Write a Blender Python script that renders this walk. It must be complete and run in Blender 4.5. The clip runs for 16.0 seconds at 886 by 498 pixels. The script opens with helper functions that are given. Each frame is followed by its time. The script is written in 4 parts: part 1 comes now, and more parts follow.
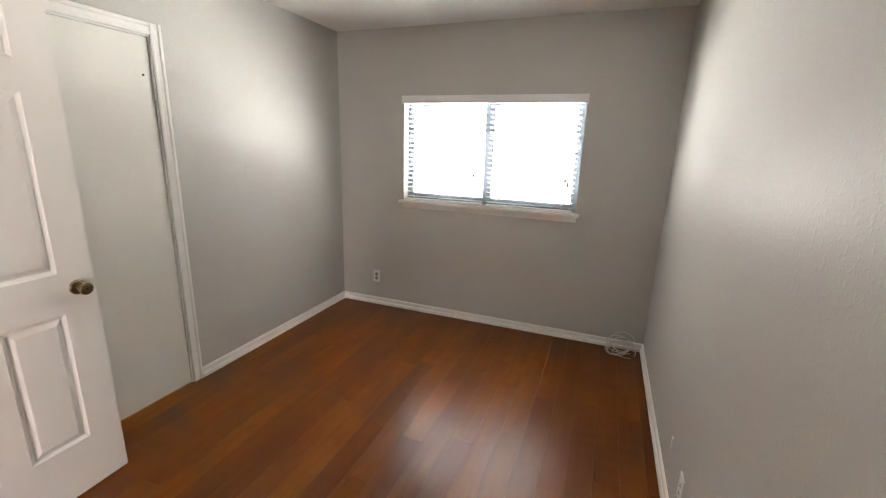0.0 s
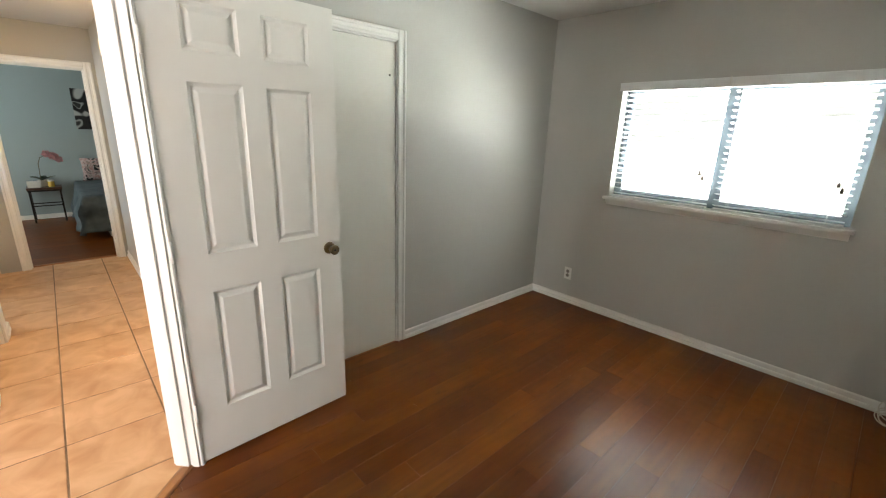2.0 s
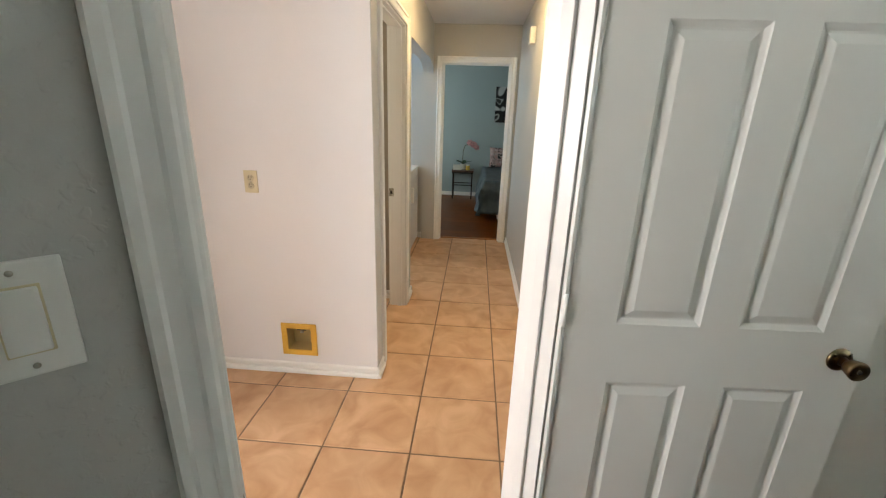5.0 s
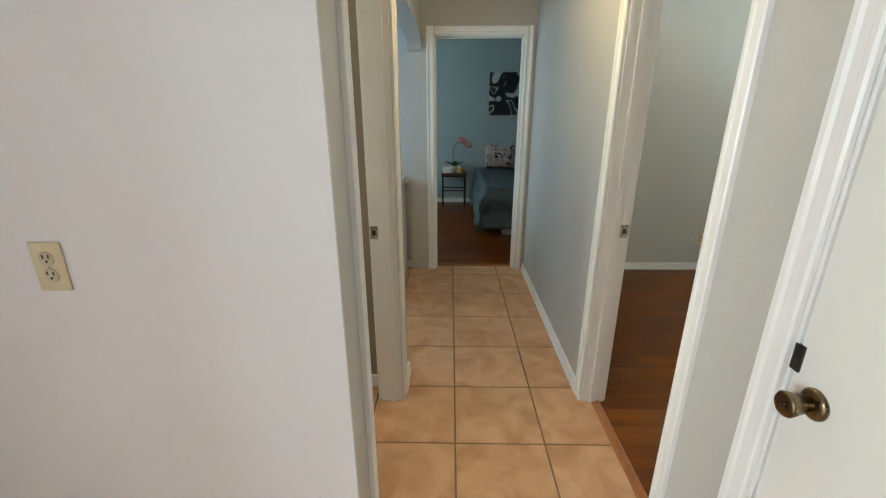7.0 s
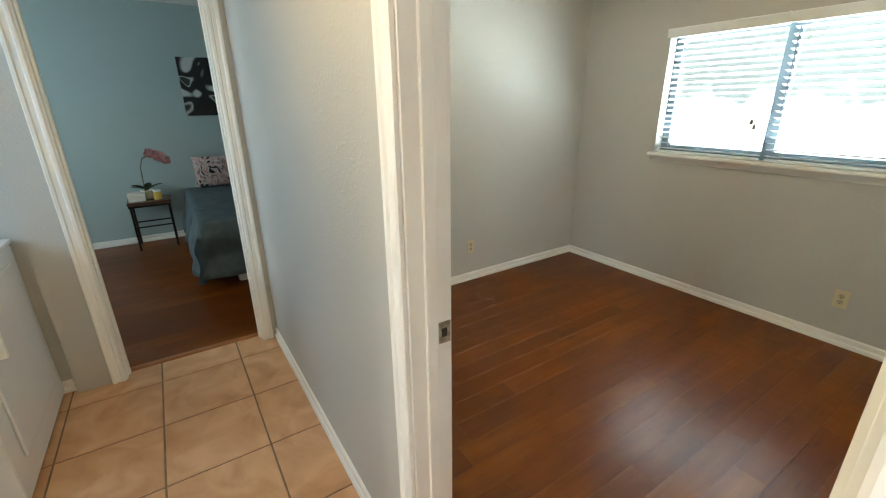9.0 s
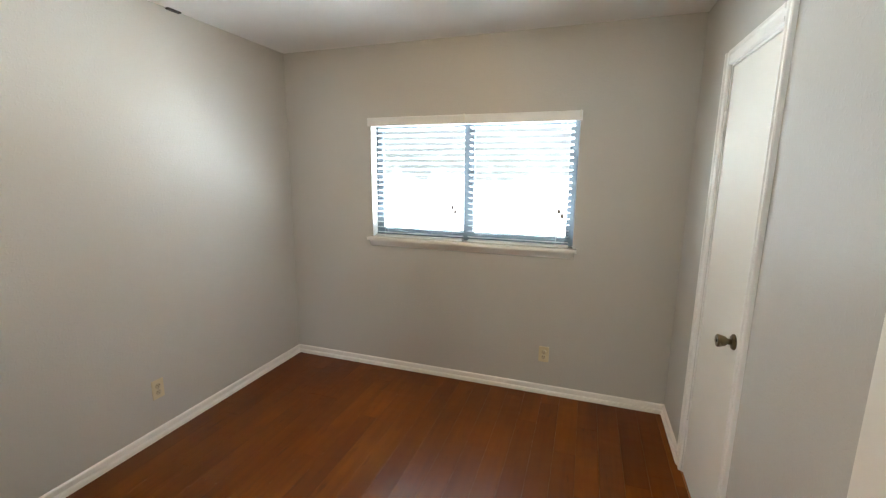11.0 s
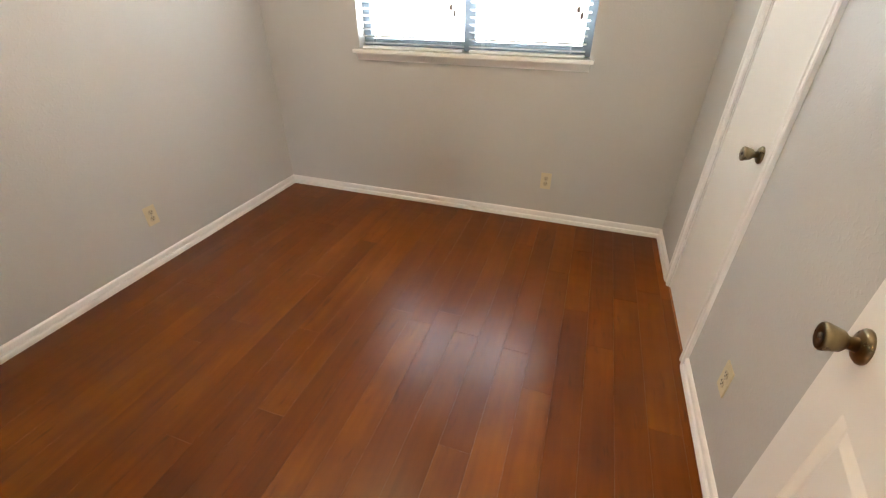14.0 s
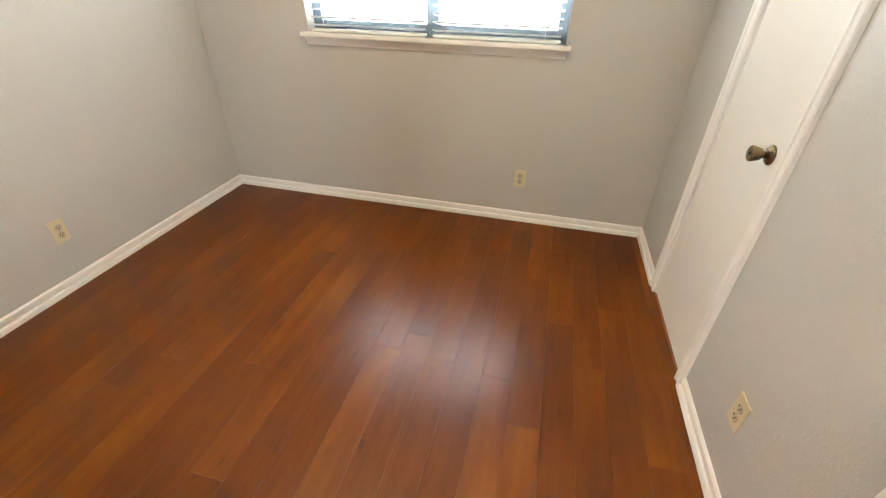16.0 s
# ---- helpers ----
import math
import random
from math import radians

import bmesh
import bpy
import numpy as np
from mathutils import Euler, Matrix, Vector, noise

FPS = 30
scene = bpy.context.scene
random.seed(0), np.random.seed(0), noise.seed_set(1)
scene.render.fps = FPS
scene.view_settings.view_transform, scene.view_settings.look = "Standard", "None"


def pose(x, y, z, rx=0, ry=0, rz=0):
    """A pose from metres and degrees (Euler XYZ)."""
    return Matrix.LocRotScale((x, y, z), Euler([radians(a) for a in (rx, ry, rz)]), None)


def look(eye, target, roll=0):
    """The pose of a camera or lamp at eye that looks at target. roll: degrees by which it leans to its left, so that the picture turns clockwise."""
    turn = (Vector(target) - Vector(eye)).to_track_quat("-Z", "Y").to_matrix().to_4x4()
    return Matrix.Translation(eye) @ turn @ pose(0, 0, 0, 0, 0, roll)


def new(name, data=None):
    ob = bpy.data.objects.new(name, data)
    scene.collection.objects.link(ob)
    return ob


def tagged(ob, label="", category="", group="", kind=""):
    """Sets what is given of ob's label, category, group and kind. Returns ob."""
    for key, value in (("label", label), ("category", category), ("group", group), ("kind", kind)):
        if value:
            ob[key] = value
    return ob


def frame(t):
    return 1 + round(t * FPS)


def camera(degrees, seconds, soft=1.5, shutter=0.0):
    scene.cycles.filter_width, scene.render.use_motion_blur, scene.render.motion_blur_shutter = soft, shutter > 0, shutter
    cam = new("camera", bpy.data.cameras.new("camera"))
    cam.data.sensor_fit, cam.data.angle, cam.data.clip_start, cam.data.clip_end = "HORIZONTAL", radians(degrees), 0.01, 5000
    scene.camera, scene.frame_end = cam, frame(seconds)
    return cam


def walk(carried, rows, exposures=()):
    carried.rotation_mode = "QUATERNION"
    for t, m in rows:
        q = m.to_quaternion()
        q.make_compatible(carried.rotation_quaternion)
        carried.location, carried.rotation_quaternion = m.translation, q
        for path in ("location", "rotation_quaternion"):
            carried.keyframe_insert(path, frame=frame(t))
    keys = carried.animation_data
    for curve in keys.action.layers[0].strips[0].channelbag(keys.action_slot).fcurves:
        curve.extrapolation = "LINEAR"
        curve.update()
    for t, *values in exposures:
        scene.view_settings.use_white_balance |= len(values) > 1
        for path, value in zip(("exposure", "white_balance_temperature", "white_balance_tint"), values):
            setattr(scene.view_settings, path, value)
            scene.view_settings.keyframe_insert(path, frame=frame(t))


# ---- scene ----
cam = camera(93.4, 16.0, 1.2)
PATH = [
    (0, (-0.15, 0.363, 1.546), (-0.841, 2.174, 1.053), 1.8),
    (0.5, (-0.16, 0.367, 1.547), (-1.036, 2.092, 1.041), 1.9),
    (1, (-0.187, 0.365, 1.544), (-1.239, 1.984, 1.024), 2.0),
    (1.5, (-0.203, 0.357, 1.539), (-1.432, 1.841, 1.003), 2.1),
    (2, (-0.208, 0.355, 1.536), (-1.614, 1.665, 0.983), 1.9),
    (2.5, (-0.236, 0.353, 1.528), (-1.8, 1.461, 0.959), 1.9),
    (3, (-0.252, 0.357, 1.526), (-1.951, 1.233, 0.94), 2.0),
    (3.5, (-0.29, 0.36, 1.517), (-2.094, 0.982, 0.918), 1.8),
    (4, (-0.49, 0.365, 1.493), (-2.362, 0.714, 0.882), 1.6),
    (4.5, (-0.793, 0.358, 1.485), (-2.692, 0.482, 0.868), 1.3),
    (5, (-1.141, 0.4, 1.484), (-3.039, 0.272, 0.864), 1.8),
    (5.2, (-1.276, 0.402, 1.484), (-3.168, 0.217, 0.862), 2.1),
    (7.3, (-2.531, 0.131, 1.45), (-4.422, 0.169, 0.799), -0.7),
    (7.5, (-2.648, 0.155, 1.451), (-4.532, 0.266, 0.79), -0.6),
    (8, (-2.909, 0.222, 1.464), (-4.771, 0.516, 0.794), -0.4),
    (8.5, (-3.188, 0.285, 1.461), (-4.959, 0.937, 0.799), -0.6),
    (9, (-3.409, 0.43, 1.47), (-4.989, 1.458, 0.803), -0.7),
    (9.5, (-3.556, 0.564, 1.508), (-4.9, 1.91, 0.888), -0.6),
    (10, (-3.706, 0.68, 1.533), (-4.745, 2.332, 1.096), -0.3),
    (10.2, (-3.742, 0.722, 1.548), (-4.66, 2.463, 1.194), 0.0),
    (12.3, (-3.812, 0.99, 1.566), (-4.331, 2.871, 1.126), 0.7),
    (12.5, (-3.811, 0.995, 1.548), (-4.333, 2.855, 1.03), 0.6),
    (13, (-3.822, 0.987, 1.508), (-4.342, 2.782, 0.794), 0.4),
    (13.5, (-3.82, 0.983, 1.462), (-4.353, 2.69, 0.566), 0.2),
    (14, (-3.816, 0.978, 1.419), (-4.361, 2.582, 0.356), 0.2),
    (14.5, (-3.798, 0.973, 1.38), (-4.346, 2.489, 0.197), 0.3),
    (15, (-3.807, 0.975, 1.344), (-4.339, 2.442, 0.092), 0.5),
    (15.5, (-3.879, 1.039, 1.344), (-4.362, 2.517, 0.086), 1.3),
    (16, (-3.903, 1.237, 1.371), (-4.291, 2.859, 0.268), 1.3),
]
EXPOSURES = [(0.0, 0.32, 7350, 20), (0.7, 0.3, 7450, 22), (1.5, 0.15, 7250, 12), (3.0, -0.05, 7050, 8), (4.3, -0.12, 6900, 6), (5.0, -0.42, 6650, 4), (7.5, -0.75, 5850, -5), (8.0, -0.72, 6150, -2), (9.5, -0.15, 6100, -2), (10.2, -0.2, 6050, 3), (12.5, -0.3, 6350, 12), (13.0, -0.2, 6350, 12), (14.0, 0.22, 6500, 13), (14.5, 0.42, 6700, 13), (15.0, 0.75, 6800, 13), (16.0, 0.5, 6500, 10)]
walk(cam, [(t, look(eye, target, roll)) for t, eye, target, roll in PATH], EXPOSURES)

# ---- light ----
world = bpy.data.worlds.new("sky")
scene.world = world
world.use_nodes = True
wn = world.node_tree
sky = wn.nodes.new("ShaderNodeTexSky")
sky.sky_type, sky.sun_disc = "NISHITA", False
sky.sun_elevation, sky.sun_rotation = radians(50), radians(200)
wn.links.new(sky.outputs[0], wn.nodes["Background"].inputs[0])
wn.nodes["Background"].inputs[1].default_value = 0.1


def area(name, m, w, h, power, colour):
    lamp = bpy.data.lights.new(name, "AREA")
    lamp.shape, lamp.size, lamp.size_y, lamp.energy, lamp.color = "RECTANGLE", w, h, power, colour
    ob = new(name, lamp)
    ob.matrix_world = m
    return ob


SKY_COLOUR = (0.88, 0.985, 1.0)
# added lamps below sill height outside, standing in for daylight off the ground
for wx in (-1.087, -4.607):
    area("window_light", look((wx, 4.68, 0.54), (wx, 3.75, 1.5)), 2.2, 0.8, 1080, SKY_COLOUR)
# added lamp at an assumed, unseen kitchen window; brightens recess and hall
area("kitchen_fill_light", look((-0.60, -3.72, 1.5), (-0.60, -2.0, 1.5)), 1.4, 1.1, 205, (0.95, 0.94, 1.0))
# added lamp behind an unseen window, brightens bedroom three
area("bedroom_fill_light", look((-7.6, -1.87, 1.5), (-7.6, 0, 1.5)), 1.1, 0.9, 38, SKY_COLOUR)
# added bluish lamp for the laundry nook; its back window is made up
area("laundry_fill_light", look((-5.2, -1.66, 1.6), (-5.2, 0, 1.6)), 0.62, 0.7, 30, (0.55, 0.76, 1.0))
# added warm lamp that lifts the side room, set behind a made-up window
area("side_room_fill_light", look((-3.8, -2.03, 1.6), (-3.8, 0, 1.6)), 0.5, 0.6, 26, (1.0, 0.9, 0.75))


# ---- materials ----
def material(name, colour, rough=0.5, metal=0.0, vary=0.06, scale=6.0, bump=0.0, bump_scale=120.0, coat=0.0, bump_detail=2.0):
    mat = bpy.data.materials.new(name)
    mat.use_nodes = True
    nt = mat.node_tree
    b = nt.nodes["Principled BSDF"]
    b.inputs["Metallic"].default_value = metal
    b.inputs["Coat Weight"].default_value = coat
    tc = nt.nodes.new("ShaderNodeTexCoord")
    n = nt.nodes.new("ShaderNodeTexNoise")
    n.inputs["Scale"].default_value, n.inputs["Detail"].default_value = scale, 5
    nt.links.new(tc.outputs["Object"], n.inputs["Vector"])
    ramp = nt.nodes.new("ShaderNodeValToRGB")
    ramp.color_ramp.elements[0].position, ramp.color_ramp.elements[1].position = 0.3, 0.7
    ramp.color_ramp.elements[0].color = (*[c * (1 - vary) for c in colour], 1)
    ramp.color_ramp.elements[1].color = (*[min(1, c * (1 + vary)) for c in colour], 1)
    nt.links.new(n.outputs["Fac"], ramp.inputs["Fac"])
    nt.links.new(ramp.outputs["Color"], b.inputs["Base Color"])
    mr = nt.nodes.new("ShaderNodeMapRange")
    mr.inputs["To Min"].default_value, mr.inputs["To Max"].default_value = max(0.02, rough - 0.04), rough + 0.05
    nt.links.new(n.outputs["Fac"], mr.inputs["Value"])
    nt.links.new(mr.outputs["Result"], b.inputs["Roughness"])
    if bump:
        n2 = nt.nodes.new("ShaderNodeTexNoise")
        n2.inputs["Scale"].default_value, n2.inputs["Detail"].default_value = bump_scale, bump_detail
        nt.links.new(tc.outputs["Object"], n2.inputs["Vector"])
        bp = nt.nodes.new("ShaderNodeBump")
        bp.inputs["Strength"].default_value, bp.inputs["Distance"].default_value = bump, 0.004
        nt.links.new(n2.outputs["Fac"], bp.inputs["Height"])
        nt.links.new(bp.outputs["Normal"], b.inputs["Normal"])
    return mat


def paint(name, colour, rough, relief=0.38):
    """Wall paint over a sprayed orange-peel texture: flattened blobs with smooth wall between."""
    mat = material(name, colour, rough, vary=0.025, scale=1.2)
    nt = mat.node_tree
    N, L = nt.nodes.new, nt.links.new
    b = nt.nodes["Principled BSDF"]
    b.inputs["Specular IOR Level"].default_value = 0.42
    tc, blob, fine, mr, add, bp = N("ShaderNodeTexCoord"), N("ShaderNodeTexNoise"), N("ShaderNodeTexNoise"), N("ShaderNodeMapRange"), N("ShaderNodeMath"), N("ShaderNodeBump")
    blob.inputs["Scale"].default_value, blob.inputs["Detail"].default_value, blob.inputs["Distortion"].default_value = 75.0, 2.0, 0.4
    fine.inputs["Scale"].default_value, fine.inputs["Detail"].default_value = 9.0, 3.0
    for n in (blob, fine):
        L(tc.outputs["Object"], n.inputs["Vector"])
    mr.interpolation_type = "SMOOTHSTEP"
    mr.inputs["From Min"].default_value, mr.inputs["From Max"].default_value = 0.52, 0.68
    L(blob.outputs["Fac"], mr.inputs["Value"])
    add.operation, add.inputs[1].default_value = "MULTIPLY_ADD", 1.1
    L(mr.outputs["Result"], add.inputs[0])
    L(fine.outputs["Fac"], add.inputs[2])
    bp.inputs["Strength"].default_value, bp.inputs["Distance"].default_value = relief, 0.0012
    L(add.outputs[0], bp.inputs["Height"])
    L(bp.outputs[0], b.inputs["Normal"])
    return mat


WALL = paint("wall_paint", (0.51, 0.50, 0.47), 0.43)
KITCHEN = paint("white_wall_paint", (0.79, 0.775, 0.77), 0.45, 0.14)
BLUE = paint("blue_grey_wall", (0.36, 0.44, 0.46), 0.45)
TAUPE = paint("taupe_wall", (0.34, 0.29, 0.23), 0.5, 0.14)
CEIL = material("ceiling_paint", (0.84, 0.83, 0.81), 0.8, vary=0.03, scale=2, bump=0.5, bump_scale=60)
TRIM = material("white_trim_paint", (0.87, 0.86, 0.83), 0.32, vary=0.02, scale=4, bump=0.06, bump_scale=40)
DOOR = material("white_door_paint", (0.84, 0.825, 0.78), 0.34, vary=0.02, scale=3, bump=0.05, bump_scale=90)
DOORFLAT = material("cream_slab_paint", (0.84, 0.83, 0.775), 0.33, vary=0.02, scale=2, bump=0.05, bump_scale=25)
BRASS = material("antique_brass", (0.20, 0.15, 0.085), 0.28, 1.0, vary=0.3, scale=30)
DARKM = material("dark_metal", (0.06, 0.05, 0.04), 0.4, 0.8, vary=0.3, scale=40)
STEEL = material("worn_steel", (0.45, 0.42, 0.36), 0.3, 1.0, vary=0.35, scale=60)
PLASTIC = material("white_plastic", (0.80, 0.79, 0.75), 0.3, vary=0.02)
IVORY = material("ivory_plastic", (0.64, 0.56, 0.36), 0.35, vary=0.03)
HOLE = material("dark_slot", (0.02, 0.018, 0.015), 0.6, vary=0.1)
BLIND = material("blind_slat", (0.84, 0.85, 0.85), 0.4, vary=0.02)
SLAT = material("blind_slat_vinyl", (0.70, 0.72, 0.73), 0.45, vary=0.02)
nt = SLAT.node_tree
tr, mx = nt.nodes.new("ShaderNodeBsdfTranslucent"), nt.nodes.new("ShaderNodeMixShader")
tr.inputs["Color"].default_value = (0.8, 0.82, 0.82, 1)
mx.inputs["Fac"].default_value = 0.06
nt.links.new(nt.nodes["Principled BSDF"].outputs[0], mx.inputs[1])
nt.links.new(tr.outputs[0], mx.inputs[2])
nt.links.new(mx.outputs[0], nt.nodes["Material Output"].inputs["Surface"])
TASSEL = material("tassel_wood", (0.22, 0.17, 0.15), 0.5, vary=0.15)
ALU = material("window_aluminium", (0.13, 0.16, 0.19), 0.5, 0.2, vary=0.08)
YELLOW = material("yellow_plastic", (0.72, 0.42, 0.06), 0.45, vary=0.06)
DARKWOOD = material("dark_table_wood", (0.07, 0.03, 0.018), 0.35, vary=0.2, scale=14)
TAN = material("tan_box_lining", (0.42, 0.30, 0.12), 0.6, vary=0.15)
TANPATCH = material("tan_patch", (0.335, 0.255, 0.14), 0.5, vary=0.08)
GROUT = material("grout", (0.21, 0.14, 0.085), 0.9, vary=0.25, scale=12)
SUB = material("floor_gap", (0.035, 0.012, 0.005), 0.8, vary=0.1)
ENAMEL = material("white_enamel", (0.82, 0.83, 0.84), 0.2, vary=0.01)
BLACK = material("black_metal", (0.02, 0.018, 0.017), 0.35, 0.6, vary=0.2)
COVER = material("blue_grey_coverlet", (0.17, 0.225, 0.255), 0.45, vary=0.25, scale=9, bump=0.5, bump_scale=35)
SKIRT = material("white_bed_skirt", (0.75, 0.74, 0.72), 0.8, vary=0.05, bump=0.3, bump_scale=25)
LEAF = material("orchid_leaf", (0.02, 0.05, 0.02), 0.4, vary=0.3)
PETAL = material("pink_petal", (0.68, 0.36, 0.38), 0.5, vary=0.3, scale=30)
STEM = material("stem_green", (0.12, 0.10, 0.04), 0.5, vary=0.2)
POT = material("white_pot", (0.72, 0.70, 0.64), 0.35, vary=0.06, scale=40)
AMBER = material("amber_jar", (0.75, 0.52, 0.12), 0.2, vary=0.15)
CABLE = material("white_cable", (0.72, 0.69, 0.62), 0.4, vary=0.05)
WOODTRIM = material("wood_reducer", (0.30, 0.115, 0.035), 0.3, vary=0.2, scale=14, bump=0.1)
EARTH = material("ground_soil", (0.16, 0.17, 0.10), 0.9, vary=0.3, scale=2)


def glass_material():
    mat = bpy.data.materials.new("window_glass")
    mat.use_nodes = True
    b = mat.node_tree.nodes["Principled BSDF"]
    b.inputs["Transmission Weight"].default_value, b.inputs["Roughness"].default_value, b.inputs["IOR"].default_value = 1.0, 0.0, 1.45
    return mat


def lamp_glass(strength):
    mat = bpy.data.materials.new("lit_frosted_glass")
    mat.use_nodes = True
    b = mat.node_tree.nodes["Principled BSDF"]
    b.inputs["Base Color"].default_value = (0.9, 0.85, 0.75, 1)
    b.inputs["Emission Color"].default_value = (1.0, 0.69, 0.35, 1)
    b.inputs["Emission Strength"].default_value = strength
    return mat


def wood_material(name, along):
    """Hand-scraped plank: along is the axis the grain runs on."""
    mat = bpy.data.materials.new(name)
    mat.use_nodes = True
    nt = mat.node_tree
    N, L = nt.nodes.new, nt.links.new
    b = nt.nodes["Principled BSDF"]
    tc, info = N("ShaderNodeTexCoord"), N("ShaderNodeObjectInfo")
    shift = N("ShaderNodeVectorMath")
    shift.operation = "MULTIPLY_ADD"
    shift.inputs[1].default_value = (1, 1, 1)
    comb = N("ShaderNodeCombineXYZ")
    mul = N("ShaderNodeMath")
    mul.operation, mul.inputs[1].default_value = "MULTIPLY", 11.0
    L(info.outputs["Random"], mul.inputs[0])
    for k in range(3):
        L(mul.outputs[0], comb.inputs[k])
    L(tc.outputs["Object"], shift.inputs[0])
    L(comb.outputs[0], shift.inputs[2])

    def noise_of(sx, sy, scale, detail, rough=0.5):
        mp = N("ShaderNodeMapping")
        mp.inputs["Scale"].default_value = (sx, sy, 1) if along == "y" else (sy, sx, 1)
        L(shift.outputs[0], mp.inputs["Vector"])
        n = N("ShaderNodeTexNoise")
        n.inputs["Scale"].default_value, n.inputs["Detail"].default_value, n.inputs["Roughness"].default_value = scale, detail, rough
        L(mp.outputs[0], n.inputs["Vector"])
        return n

    grain = noise_of(7, 0.35, 5.0, 3, 0.5)
    blot = noise_of(2.2, 0.8, 2.2, 3)
    base = N("ShaderNodeValToRGB")
    e = base.color_ramp.elements
    e[0].position, e[0].color = 0.0, (0.062, 0.0118, 0.0006, 1)
    e[1].position, e[1].color = 1.0, (0.238, 0.074, 0.0045, 1)
    mid = base.color_ramp.elements.new(0.5)
    mid.color = (0.119, 0.0285, 0.0012, 1)
    mix1 = N("ShaderNodeMath")
    mix1.operation = "MULTIPLY_ADD"
    mix1.inputs[1].default_value = 0.28
    L(info.outputs["Random"], mix1.inputs[0])
    add2 = N("ShaderNodeMath")
    add2.operation = "MULTIPLY_ADD"
    add2.inputs[1].default_value, add2.inputs[2].default_value = 0.95, -0.15
    L(blot.outputs["Fac"], add2.inputs[0])
    L(add2.outputs[0], mix1.inputs[2])
    L(mix1.outputs[0], base.inputs["Fac"])
    gr = N("ShaderNodeValToRGB")
    gr.color_ramp.elements[0].position, gr.color_ramp.elements[0].color = 0.30, (0.86, 0.83, 0.80, 1)
    gr.color_ramp.elements[1].position, gr.color_ramp.elements[1].color = 0.64, (1.08, 1.08, 1.08, 1)
    L(grain.outputs["Fac"], gr.inputs["Fac"])
    m = N("ShaderNodeMix")
    m.data_type, m.blend_type = "RGBA", "MULTIPLY"
    m.inputs[0].default_value = 1.0
    L(base.outputs["Color"], m.inputs[6])
    L(gr.outputs["Color"], m.inputs[7])
    # dark mineral streaks and small knots
    streak = noise_of(8.0, 1.6, 3.4, 4, 0.65)
    sr = N("ShaderNodeValToRGB")
    sr.color_ramp.elements[0].position, sr.color_ramp.elements[0].color = 0.27, (0.62, 0.58, 0.56, 1)
    sr.color_ramp.elements[1].position, sr.color_ramp.elements[1].color = 0.40, (1, 1, 1, 1)
    L(streak.outputs["Fac"], sr.inputs["Fac"])
    m2 = N("ShaderNodeMix")
    m2.data_type, m2.blend_type = "RGBA", "MULTIPLY"
    m2.inputs[0].default_value = 1.0
    L(m.outputs[2], m2.inputs[6])
    L(sr.outputs["Color"], m2.inputs[7])
    L(m2.outputs[2], b.inputs["Base Color"])
    mr = N("ShaderNodeMapRange")
    mr.inputs["To Min"].default_value, mr.inputs["To Max"].default_value = 0.27, 0.34
    L(blot.outputs["Fac"], mr.inputs["Value"])
    L(mr.outputs["Result"], b.inputs["Roughness"])
    # scraped hollows across the board
    scrape = noise_of(2.5, 9.0, 2.0, 0)
    b1 = N("ShaderNodeBump")
    b1.inputs["Strength"].default_value, b1.inputs["Distance"].default_value = 0.17, 0.006
    L(scrape.outputs["Fac"], b1.inputs["Height"])
    L(b1.outputs[0], b.inputs["Normal"])
    b.inputs["Specular IOR Level"].default_value = 0.22
    return mat


def tile_material():
    mat = bpy.data.materials.new("ceramic_tile")
    mat.use_nodes = True
    nt = mat.node_tree
    N, L = nt.nodes.new, nt.links.new
    b = nt.nodes["Principled BSDF"]
    tc, info = N("ShaderNodeTexCoord"), N("ShaderNodeObjectInfo")
    mul = N("ShaderNodeVectorMath")
    mul.operation = "MULTIPLY_ADD"
    mul.inputs[1].default_value = (1, 1, 1)
    comb, k = N("ShaderNodeCombineXYZ"), N("ShaderNodeMath")
    k.operation, k.inputs[1].default_value = "MULTIPLY", 23.0
    L(info.outputs["Random"], k.inputs[0])
    for q in range(3):
        L(k.outputs[0], comb.inputs[q])
    L(tc.outputs["Object"], mul.inputs[0])
    L(comb.outputs[0], mul.inputs[2])
    n = N("ShaderNodeTexNoise")
    n.inputs["Scale"].default_value, n.inputs["Detail"].default_value, n.inputs["Distortion"].default_value = 5.5, 7, 0.8
    L(mul.outputs[0], n.inputs["Vector"])
    r = N("ShaderNodeValToRGB")
    e = r.color_ramp.elements
    e[0].position, e[0].color = 0.30, (0.47, 0.255, 0.125, 1)
    e[1].position, e[1].color = 0.66, (0.66, 0.41, 0.235, 1)
    L(n.outputs["Fac"], r.inputs["Fac"])
    L(r.outputs["Color"], b.inputs["Base Color"])
    b.inputs["Roughness"].default_value = 0.42
    bp = N("ShaderNodeBump")
    bp.inputs["Strength"].default_value, bp.inputs["Distance"].default_value = 0.12, 0.004
    L(n.outputs["Fac"], bp.inputs["Height"])
    L(bp.outputs[0], b.inputs["Normal"])
    return mat


